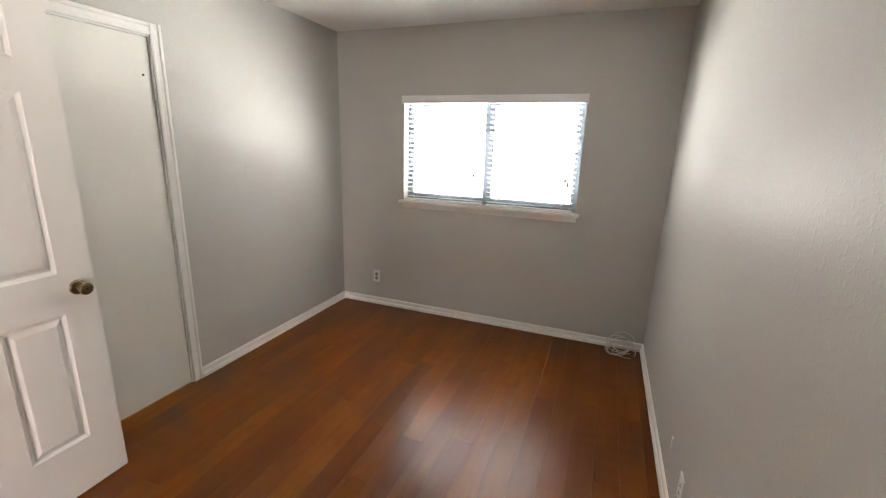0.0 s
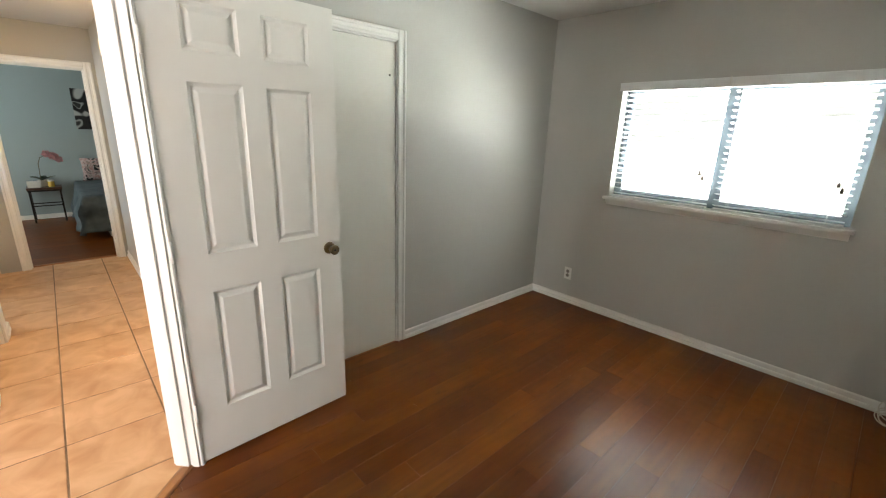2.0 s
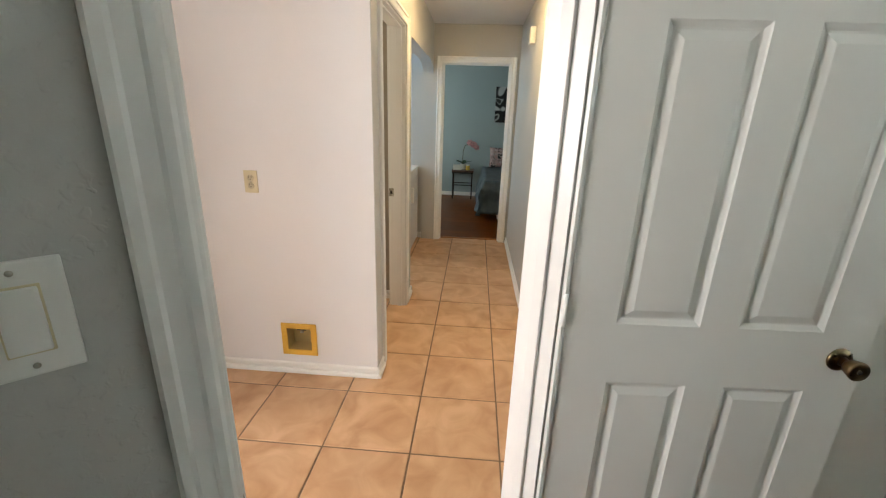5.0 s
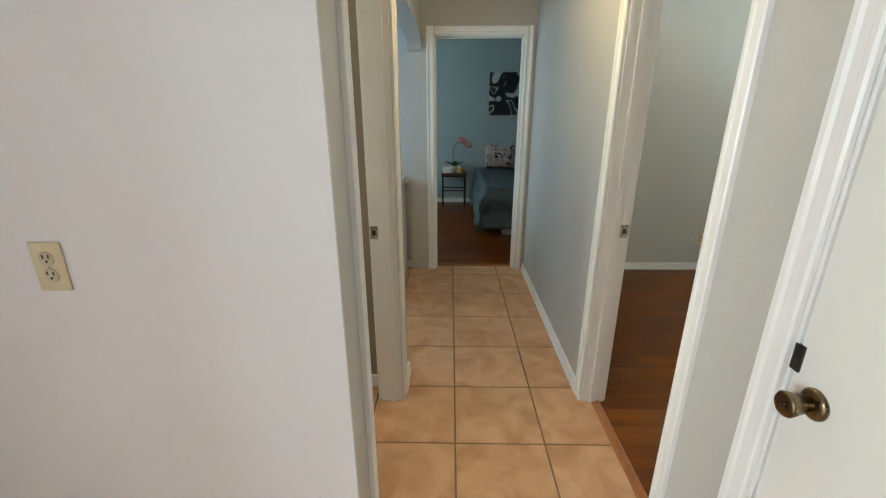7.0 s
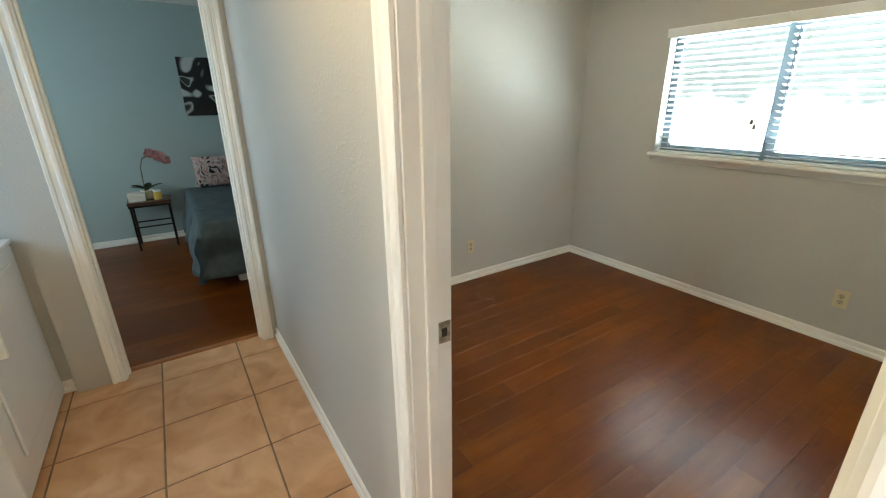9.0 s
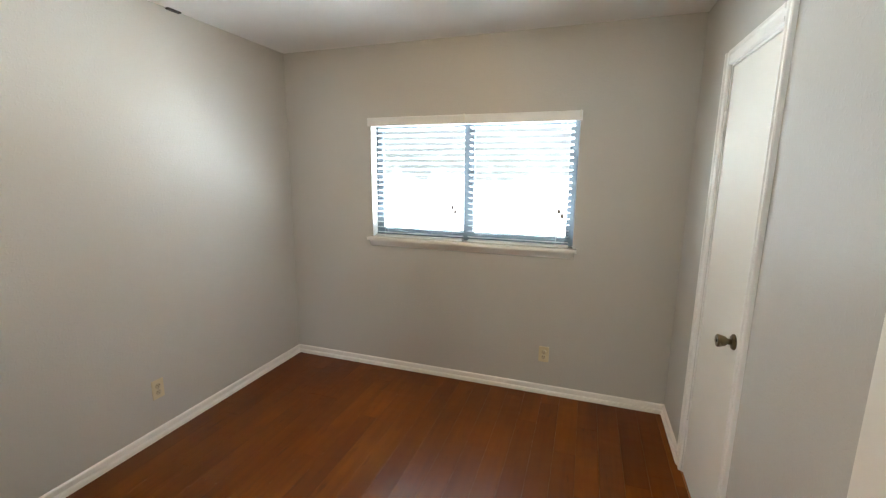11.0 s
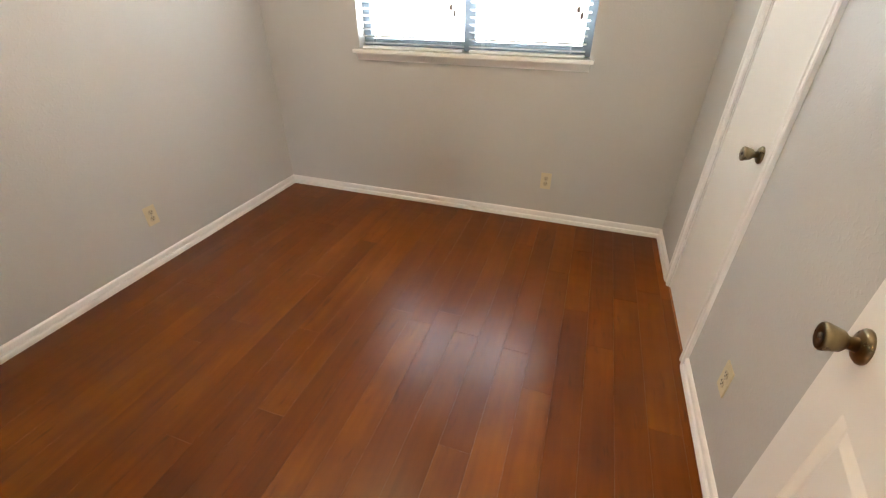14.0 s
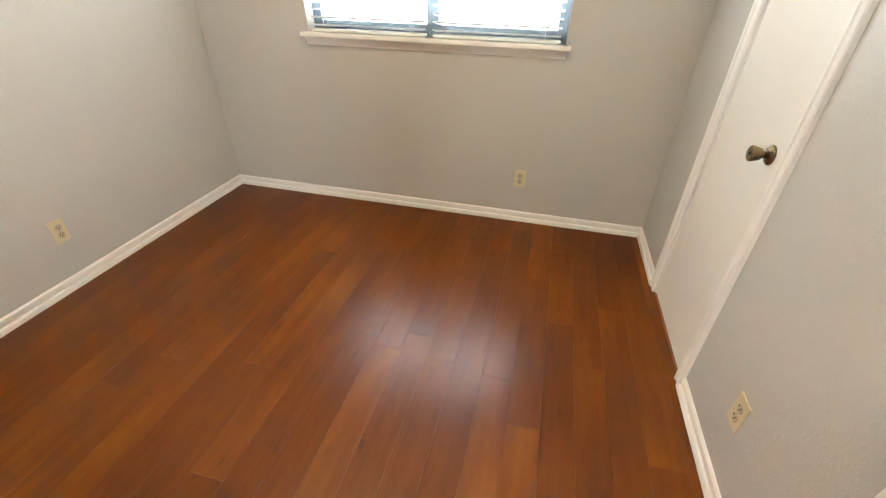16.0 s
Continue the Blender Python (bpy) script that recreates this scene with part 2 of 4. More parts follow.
def pillow_material():
    mat = bpy.data.materials.new("floral_pillow_fabric")
    mat.use_nodes = True
    nt = mat.node_tree
    N, L = nt.nodes.new, nt.links.new
    b = nt.nodes["Principled BSDF"]
    tc, v, r = N("ShaderNodeTexCoord"), N("ShaderNodeTexNoise"), N("ShaderNodeValToRGB")
    v.inputs["Scale"].default_value, v.inputs["Detail"].default_value, v.inputs["Distortion"].default_value = 5.5, 2, 2.6
    L(tc.outputs["Object"], v.inputs["Vector"])
    e = r.color_ramp.elements
    e[0].position, e[0].color = 0.41, (0.015, 0.013, 0.015, 1)
    e[1].position, e[1].color = 0.72, (0.62, 0.56, 0.52, 1)
    for p, c in ((0.43, (0.55, 0.5, 0.48, 1)), (0.50, (0.40, 0.20, 0.20, 1)), (0.56, (0.6, 0.52, 0.5, 1)), (0.62, (0.16, 0.09, 0.10, 1))):
        q = e.new(p)
        q.color = c
    L(v.outputs["Fac"], r.inputs["Fac"])
    L(r.outputs["Color"], b.inputs["Base Color"])
    b.inputs["Roughness"].default_value = 0.85
    return mat


def canvas_material():
    mat = bpy.data.materials.new("abstract_canvas")
    mat.use_nodes = True
    nt = mat.node_tree
    N, L = nt.nodes.new, nt.links.new
    b = nt.nodes["Principled BSDF"]
    tc, v, r = N("ShaderNodeTexCoord"), N("ShaderNodeTexNoise"), N("ShaderNodeValToRGB")
    v.inputs["Scale"].default_value, v.inputs["Detail"].default_value, v.inputs["Distortion"].default_value = 2.0, 1.0, 1.8
    L(tc.outputs["Object"], v.inputs["Vector"])
    e = r.color_ramp.elements
    e[0].position, e[0].color = 0.40, (0.5, 0.53, 0.53, 1)
    e[1].position, e[1].color = 0.47, (0.008, 0.008, 0.009, 1)
    for p, c in ((0.60, (0.008, 0.008, 0.009, 1)), (0.635, (0.45, 0.48, 0.48, 1)), (0.66, (0.03, 0.03, 0.03, 1))):
        q = e.new(p)
        q.color = c
    L(v.outputs["Fac"], r.inputs["Fac"])
    L(r.outputs["Color"], b.inputs["Base Color"])
    b.inputs["Roughness"].default_value = 0.6
    return mat


GLASS = glass_material()
WOOD = wood_material("scraped_wood_planks", "y")
TILE = tile_material()
PILLOW = pillow_material()
CANVAS = canvas_material()
LAMPGLASS = lamp_glass(80.0)


# ---- mesh helpers ----
def box(bm, x0, x1, y0, y1, z0, z1, bevel=0.0):
    r = bmesh.ops.create_cube(bm, size=1.0)
    vs = r["verts"]
    for v in vs:
        v.co = Vector(((x0 + x1) / 2 + v.co.x * (x1 - x0), (y0 + y1) / 2 + v.co.y * (y1 - y0), (z0 + z1) / 2 + v.co.z * (z1 - z0)))
    if bevel:
        es = list({e for v in vs for e in v.link_edges})
        bmesh.ops.bevel(bm, geom=es, offset=bevel, segments=2, affect="EDGES", profile=0.6)
    return bm


def boxes(*rows, bevel=0.0):
    bm = bmesh.new()
    for r in rows:
        box(bm, *r, bevel=bevel)
    return bm


def lathe(profile, segments=24, m=None):
    """Turned shape round z from (radius, height) pairs."""
    bm = bmesh.new()
    rings = []
    for r, z in profile:
        rings.append([bm.verts.new((r * math.cos(2 * math.pi * i / segments), r * math.sin(2 * math.pi * i / segments), z)) for i in range(segments)])
    for a, b in zip(rings, rings[1:]):
        for i in range(segments):
            j = (i + 1) % segments
            bm.faces.new((a[i], a[j], b[j], b[i]))
    bm.faces.new(rings[0][::-1])
    bm.faces.new(rings[-1])
    for f in bm.faces:
        f.smooth = True
    if m is not None:
        bm.transform(m)
    return bm


def tube(points, radius, segments=8):
    """Round bar along points."""
    bm = bmesh.new()
    pts = [Vector(p) for p in points]
    rings = []
    for i, p in enumerate(pts):
        d = (pts[min(i + 1, len(pts) - 1)] - pts[max(i - 1, 0)]).normalized()
        q = d.to_track_quat("Z", "Y")
        rings.append([bm.verts.new(p + q @ Vector((radius * math.cos(2 * math.pi * k / segments), radius * math.sin(2 * math.pi * k / segments), 0))) for k in range(segments)])
    for a, b in zip(rings, rings[1:]):
        for k in range(segments):
            j = (k + 1) % segments
            f = bm.faces.new((a[k], a[j], b[j], b[k]))
            f.smooth = True
    bm.faces.new(rings[0][::-1])
    bm.faces.new(rings[-1])
    return bm


def extrude_profile(profile, length):
    """A moulding: profile in (out, up) runs along +x for length; out is +y."""
    bm = bmesh.new()
    a = [bm.verts.new((0, o, u)) for o, u in profile]
    b = [bm.verts.new((length, o, u)) for o, u in profile]
    n = len(profile)
    for i in range(n):
        j = (i + 1) % n
        bm.faces.new((a[i], a[j], b[j], b[i]))
    bm.faces.new(a)
    bm.faces.new(b[::-1])
    bmesh.ops.recalc_face_normals(bm, faces=bm.faces[:])
    return bm


def mesh_of(name, bm, mat):
    me = bpy.data.meshes.new(name)
    bm.normal_update()
    bm.to_mesh(me)
    bm.free()
    me.materials.append(mat)
    return me


def part(name, bm, mat, parent=None, label="", m=None):
    ob = new(name, mesh_of(name, bm, mat))
    if parent is not None:
        ob.parent = parent
    if m is not None:
        ob.matrix_local = m
    if label:
        tagged(ob, label)
    return ob


def thing(name, label, category, m=None, group=""):
    ob = new(name)
    ob.empty_display_size = 0.1
    if m is not None:
        ob.matrix_world = m
    return tagged(ob, label, category, group)


def structure(name, bm, mat, label, category, m=None):
    ob = part(name, bm, mat, None, "", m)
    return tagged(ob, label, category, kind="structure")


def along(p0, p1):
    """A frame whose x runs from p0 to p1 on the floor, its y to the left of that."""
    a = math.degrees(math.atan2(p1[1] - p0[1], p1[0] - p0[0]))
    return pose(p0[0], p0[1], 0, 0, 0, a), math.hypot(p1[0] - p0[0], p1[1] - p0[1])


def wall(name, p0, p1, thick, height, openings=(), mat=None, label="light grey painted wall", z0=0.0):
    """A wall from p0 to p1, its body to the left, with openings (s0, s1, z0, z1) right through it."""
    m, n = along(p0, p1)
    bm = bmesh.new()
    cuts = sorted({0, n, *[o[0] for o in openings], *[o[1] for o in openings]})
    for a, b in zip(cuts, cuts[1:]):
        solid = [(z0, height)]
        for o in openings:
            if o[0] <= a + 1e-6 and o[1] >= b - 1e-6:
                solid = [(z0, o[2]), (o[3], height)]
        for u, v in solid:
            if v - u > 0.001:
                box(bm, a, b, 0, thick, u, v)
    bmesh.ops.remove_doubles(bm, verts=bm.verts[:], dist=0.0001)
    return structure(name, bm, mat or WALL, label, "wall", m)


H = 2.455          # bedroom ceiling
HH = 2.385         # hall ceiling
T = 0.115          # partition thickness
NORTH = 3.732
R1W, R1E, R1S = -2.485, 0.268, -0.115
R2W, R2E = -6.097, -3.220
HN, HS = 0.833, -0.095   # hall faces
R2S = HN + T
ENDX = -6.07       # hall end face
NICHE = -3.203
D0 = Vector((-1.355, R1S, 0))
DU = Vector((-0.70711, 0.70711, 0))
DLEFT, DRIGHT = 0.293, 1.058


def diag(s, off=0.0):
    """A point on the slanted wall: s along it from the south wall, off into the hall."""
    p = D0 + DU * s + Vector((-0.70711, -0.70711, 0)) * off
    return (p.x, p.y)


DOORTOP = 2.05
W1, W2 = (-1.827, -0.347), (-5.35, -3.864)
Z1, Z2 = (1.043, 1.905), (1.068, 1.935)   # sill and head of each window

# ---- walls ----
x0 = -6.21
wall("wall_north", (0.42, NORTH), (x0, NORTH), -0.16, H, [(0.42 - W1[1], 0.42 - W1[0], *Z1), (0.42 - W2[1], 0.42 - W2[0], *Z2)], label="light grey painted outside wall with two windows")
wall("wall_east", (R1E, R1S - T), (R1E, NORTH), -0.15, H, label="light grey orange-peel painted wall")
wall("wall_south", (-1.353, R1S), (R1E, R1S), -T, H, label="light grey painted wall")
wall("wall_diagonal", diag(-0.02)[:2], diag(1.597)[:2], T, H, [(DLEFT + 0.02, DRIGHT + 0.02, -0.01, DOORTOP)], label="short slanted grey wall with a doorway")
wall("wall_west", (R1W, 1.007), (R1W, NORTH), T, H, [(1.305 - 1.007, 2.040 - 1.007, -0.01, DOORTOP)], label="light grey painted wall with a closet door")
wall("wall_closet_divider", (R2E + T, 2.3), (R1W - T, 2.3), 0.08, H, label="plain closet partition")
wall("wall_bedroom_two_east", (R2E, NORTH), (R2E, R2S), T, H, [(NORTH - 3.165, NORTH - 2.588, -0.01, DOORTOP)], label="light grey painted wall with a closet door")
wall("wall_bedroom_two_west", (R2W, R2S), (R2W, NORTH), T, H, label="light grey painted wall")
wall("wall_hall_north", (-2.40, HN), (-6.21, HN), -T, H, [(-2.40 + 2.56, -2.40 + 3.10, -0.01, 2.05), (-2.40 + 3.432, -2.40 + 4.19, -0.01, DOORTOP)], label="light grey painted hall wall with two doorways")
wall("wall_hall_end", (ENDX, HS - T), (ENDX, HN), T, H, [(0.002 - HS + T, 0.746 - HS + T, -0.01, 2.012)], label="light grey hall end wall with a doorway")
wall("wall_laundry_side", (ENDX - 0.055, -1.62), (ENDX - 0.055, HS - T), T, H, label="pale laundry wall")
wall("wall_hall_south_end", (NICHE - T, HS), (NICHE, HS), -0.003, H, label="light grey painted hall wall end")
wall("wall_hall_south", (-4.43, HS), (NICHE - T, HS), -T, H, [(-4.18 + 4.43, -3.390 + 4.43, -0.01, 2.03)], label="light grey hall wall with a doorway")
wall("wall_laundry_header", (ENDX, HS), (-4.43, HS), -T, H, z0=2.0, label="grey header above the laundry opening")
wall("wall_niche_west", (NICHE, HS - 0.003), (NICHE, -1.24), T * -1, H, [(0.376, 0.528, 0.13, 0.31)], mat=KITCHEN, label="pale painted recess wall")
wall("wall_niche_south", (NICHE - T, -1.24), (-2.42, -1.24), -T, H, mat=KITCHEN, label="white panelled recess wall")
# unseen kitchen closed by assumed walls, its window opening added for the fill lamp
wall("wall_niche_return", (-2.42, -1.24), (-2.42, -3.6), T * -1, H, mat=KITCHEN, label="plain kitchen wall")
wall("wall_kitchen_south", (-2.55, -3.6), (0.5, -3.6), -T, H, [(1.15, 2.75, 0.9, 2.1)], mat=KITCHEN, label="plain kitchen wall with an added window opening")
wall("wall_kitchen_east", (0.38, -3.7), (0.38, R1S - T), -T, H, mat=KITCHEN, label="plain kitchen wall")
# side room walls take one even taupe colour, deeper than the grey
wall("wall_side_room_west", (-4.30, HS - T), (-4.30, -1.9), -T, H, mat=TAUPE, label="taupe side room wall")
wall("wall_side_room_south", (-4.42, -1.9), (NICHE - T, -1.9), -T, H, [(0.34, 0.90, 1.25, 1.95)], mat=TAUPE, label="taupe side room wall")
wall("wall_side_room_east", (NICHE - T, -1.9), (NICHE - T, HS - T), 0.02, H, mat=TAUPE, label="taupe side room wall")
wall("wall_laundry_back", (ENDX - 0.06, -1.55), (-4.42, -1.55), -0.1, H, [(0.55, 1.25, 1.2, 2.0)], label="pale laundry back wall")
B3W, B3N, B3S = -9.06, 2.7, -1.75
# bedroom three walls take one even blue-grey colour
wall("wall_bedroom_three_west", (B3W, B3S), (B3W, B3N), T, H, mat=BLUE, label="blue-grey wall")
wall("wall_bedroom_three_north", (B3W - T, B3N), (-6.1, B3N), T, H, mat=BLUE, label="blue-grey wall")
wall("wall_bedroom_three_south", (-6.1, B3S), (B3W - T, B3S), T, H, [(0.9, 2.1, 1.0, 2.0)], mat=BLUE, label="blue-grey wall with an added window opening")

bm = bmesh.new()
arc_pts = [(0.0, 0.0)] + [(0.48 * (1 - math.sin(a)), -0.12 * (1 - math.cos(a))) for a in [math.pi / 2 * k / 8 for k in range(9)]]
fr_ = [bm.verts.new((ENDX + x, HS - 0.001, 2.0 + z)) for x, z in arc_pts]
bk_ = [bm.verts.new((ENDX + x, HS - T + 0.001, 2.0 + z)) for x, z in arc_pts]
bm.faces.new(fr_), bm.faces.new(bk_[::-1])
for i in range(len(fr_)):
    j = (i + 1) % len(fr_)
    bm.faces.new((fr_[i], fr_[j], bk_[j], bk_[i]))
bmesh.ops.recalc_face_normals(bm, faces=bm.faces[:])
structure("wall_laundry_arch", bm, WALL, "rounded grey corner of the laundry opening", "wall")

# ---- ceilings ----
structure("ceiling", boxes((-6.3, 0.5, R2S - 0.05, 3.9, H, H + 0.1), (-2.3, 0.5, -0.2, R2S - 0.05, H, H + 0.1)), CEIL, "white textured ceiling", "ceiling")
bm = bmesh.new()
low = [bm.verts.new((x, y, HH)) for x, y in ((-6.16, -0.2), (-1.35, -0.2), (-2.45, 0.9), (-6.16, 0.9))]
up = [bm.verts.new(v.co + Vector((0, 0, 0.06))) for v in low]
bm.faces.new(low[::-1]), bm.faces.new(up)
for i in range(4):
    bm.faces.new((low[i], low[(i + 1) % 4], up[(i + 1) % 4], up[i]))
structure("ceiling_hall", bm, CEIL, "white textured hall ceiling", "ceiling")
structure("ceiling_kitchen", boxes((-6.3, 0.6, -3.8, -0.204, H, H + 0.1)), CEIL, "white kitchen ceiling", "ceiling")
structure("ceiling_bedroom_three", boxes((-9.2, -6.302, -1.9, 2.9, H, H + 0.1)), CEIL, "white bedroom ceiling", "ceiling")

# ---- trim ----
BASE = [(0, 0), (0.019, 0), (0.019, 0.017), (0.015, 0.026), (0.004, 0.028), (0.004, 0.033), (0.010, 0.035), (0.010, 0.050), (0.012, 0.053), (0.011, 0.061), (0.005, 0.067), (0, 0.067)]


def baseboard(p0, p1):
    """Baseboard on the wall from p0 to p1; the room lies to the left."""
    m, n = along(p0, p1)
    return structure("baseboard", extrude_profile(BASE, n), TRIM, "white painted baseboard", "baseboard", m)


baseboard((R1E, NORTH), (R1W, NORTH))
baseboard((R1W, NORTH), (R1W, 2.101))
baseboard((R1W, 1.245), (R1W, 1.007))
baseboard((R1E, R1S), (R1E, NORTH))
baseboard((-1.355, R1S), (R1E, R1S))
baseboard(diag(1.59), diag(1.13))
baseboard(diag(0.23), diag(0.0))
baseboard((R2E, NORTH), (R2W, NORTH))
baseboard((R2W, NORTH), (R2W, R2S))
baseboard((R2E, 3.224), (R2E, NORTH))
baseboard((R2E, R2S), (R2E, 2.529))
baseboard((R2W, R2S), (-4.25, R2S))
baseboard((-4.25, HN), (ENDX, HN))
baseboard((-3.16, HN), (-3.372, HN))
baseboard((-4.43, HS), (-4.24, HS))
baseboard((-3.326, HS), (NICHE + 0.014, HS))
baseboard((NICHE, HS), (NICHE, -1.24))
baseboard((NICHE, -1.24), (-2.42, -1.24))
baseboard((-4.30, HS - T), (-4.30, -1.9))
baseboard((ENDX - 0.055, HS - T), (ENDX - 0.055, -1.55))
baseboard((B3W, B3N), (B3W, B3S))
structure("baseboard", boxes((-4.444, -4.43, HS - T, HS + 0.014, 0, 0.057)), TRIM, "white painted baseboard", "baseboard")

CASE = [(0, 0), (0.010, 0), (0.014, 0.006), (0.014, 0.017), (0.010, 0.022), (0.011, 0.040), (0.017, 0.046), (0.018, 0.058), (0.014, 0.062), (0, 0.062)]


def casing(name, m, w, h, depth, both=True, stop_at=None, label="white painted door casing and jamb"):
    """Door frame: m has x along the wall from one jamb to the other, y out of the front face; depth is the wall's thickness."""
    root = thing(name, label, "door frame", m)
    tagged(root, kind="structure")
    sides = [(0, 1)] + ([(-depth, -1)] if both else [])
    for off, sign in sides:
        for x, flip in ((0.004, -1), (w - 0.004, 1)):
            bm = extrude_profile(CASE, h + 0.0578)
            bm.transform(Matrix(((0, 0, flip, x), (0, sign, 0, off), (1, 0, 0, 0), (0, 0, 0, 1))))
            bmesh.ops.recalc_face_normals(bm, faces=bm.faces[:])
            part("casing", bm, TRIM, root)
        bm = extrude_profile(CASE, w - 0.012)
        bm.transform(Matrix(((1, 0, 0, 0.006), (0, sign, 0, off), (0, 0, 1, h - 0.004), (0, 0, 0, 1))))
        bmesh.ops.recalc_face_normals(bm, faces=bm.faces[:])
        part("head_casing", bm, TRIM, root)
    e = 0.002
    part("jamb", boxes((0, 0.012, -depth + e, -e, 0, h), bevel=0.001), TRIM, root)
    part("jamb", boxes((w - 0.012, w, -depth + e, -e, 0, h), bevel=0.001), TRIM, root)
    part("head_jamb", boxes((0.012, w - 0.012, -depth + e, -e, h - 0.012, h)), TRIM, root)
    if stop_at is not None:
        a, b = stop_at, stop_at + 0.032
        part("stop", boxes((0.012, 0.023, a, b, 0, h - 0.023), bevel=0.002), TRIM, root)
        part("stop", boxes((w - 0.023, w - 0.012, a, b, 0, h - 0.023), bevel=0.002), TRIM, root)
        part("stop", boxes((0.012, w - 0.012, a, b, h - 0.023, h - 0.0125)), TRIM, root)
    return root


def frame_on(p0, p1):
    """A wall frame with x from p0 to p1 and y to its left."""
    return along(p0, p1)[0]


# room to the left of p0 -> p1
d1 = casing("door_frame_1", frame_on(diag(DRIGHT), diag(DLEFT)), DRIGHT - DLEFT, DOORTOP, T, stop_at=-0.075)
c1 = casing("door_frame_2", frame_on((R1W, 2.040), (R1W, 1.305)), 0.735, DOORTOP, T, both=False)
c2 = casing("door_frame_3", frame_on((R2E, 2.588), (R2E, 3.165)), 0.577, DOORTOP, T, both=False)
d2 = casing("door_frame_4", frame_on((-3.432, HN), (-4.19, HN)) @ pose(0, 0, 0), 0.758, DOORTOP, T, stop_at=-0.075)
ln = casing("door_frame_5", frame_on((-2.56, HN), (-3.10, HN)), 0.54, 2.05, T, both=False)
ed = casing("door_frame_6", frame_on((ENDX, 0.746), (ENDX, 0.002)) , 0.744, 2.012, T, stop_at=-0.075)
sd = casing("door_frame_7", frame_on((-4.18, HS), (-3.390, HS)), 0.79, 2.03, T, stop_at=-0.06)


def strike(parent, m):
    part("strike_plate", boxes((0, 0.002, -0.018, 0.018, -0.03, 0.03), bevel=0.0008), STEEL, parent, "worn brass strike plate", m)
    part("latch_hole", boxes((0.0018, 0.0028, -0.008, 0.008, -0.012, 0.012)), HOLE, parent, "", m)


strike(d2, pose(0.746, -0.097, 0.925, 0, 0, 180))
strike(sd, pose(0.012, -0.125 + 0.02, 0.915))
strike(d1, pose(0.753, -0.02, 0.925, 0, 0, 180))


# ---- doors ----
def knob_at(parent, m, both=True):
    """Bell-shaped knob and rose, out along +y of m."""
    prof = [(0.031, 0.0), (0.031, 0.004), (0.026, 0.009), (0.013, 0.011), (0.011, 0.022), (0.014, 0.026), (0.019, 0.031), (0.024, 0.049), (0.0255, 0.056), (0.0225, 0.060), (0.012, 0.058), (0.004, 0.057)]
    k = part("knob", lathe(prof[3:], 28, pose(0, 0, 0, -90, 0, 0)), BRASS, parent, "antique brass door knob", m)
    part("rose", lathe(prof[:4], 28, pose(0, 0, 0, -90, 0, 0)), BRASS, k)
    part("button", lathe([(0.006, 0.0575), (0.005, 0.061), (0.001, 0.062)], 14, pose(0, 0, 0, -90, 0, 0)), DARKM, k)
    return k


def panel_leaf(bm, w, h, t, panels, face):
    """A moulded door skin: a flat with sunk panels whose fields rise again. face +1 or -1 in y."""
    y = t / 2 * face
    xs = sorted({0, w, *[p[0] for p in panels], *[p[1] for p in panels]})
    zs = sorted({0, h, *[p[2] for p in panels], *[p[3] for p in panels]})

    def quad(a, b, c, d):
        vs = [bm.verts.new(q) for q in (a, b, c, d)]
        bm.faces.new(vs if face < 0 else vs[::-1])

    for i in range(len(xs) - 1):
        for j in range(len(zs) - 1):
            cx, cz = (xs[i] + xs[i + 1]) / 2, (zs[j] + zs[j + 1]) / 2
            if not any(p[0] < cx < p[1] and p[2] < cz < p[3] for p in panels):
                quad((xs[i], y, zs[j]), (xs[i + 1], y, zs[j]), (xs[i + 1], y, zs[j + 1]), (xs[i], y, zs[j + 1]))
    steps = ((0, 0), (0.003, 0.003), (0.009, 0.0065), (0.013, 0.009), (0.018, 0.009), (0.032, 0.0035), (0.036, 0.002), (0.038, 0.0015))
    for p in panels:
        loops = [[(p[0] + i, y - face * d, p[2] + i), (p[1] - i, y - face * d, p[2] + i), (p[1] - i, y - face * d, p[3] - i), (p[0] + i, y - face * d, p[3] - i)] for i, d in steps]
        for a, b in zip(loops, loops[1:]):
            for k in range(4):
                n = (k + 1) % 4
                quad(a[k], a[n], b[n], b[k])
        quad(*loops[-1])


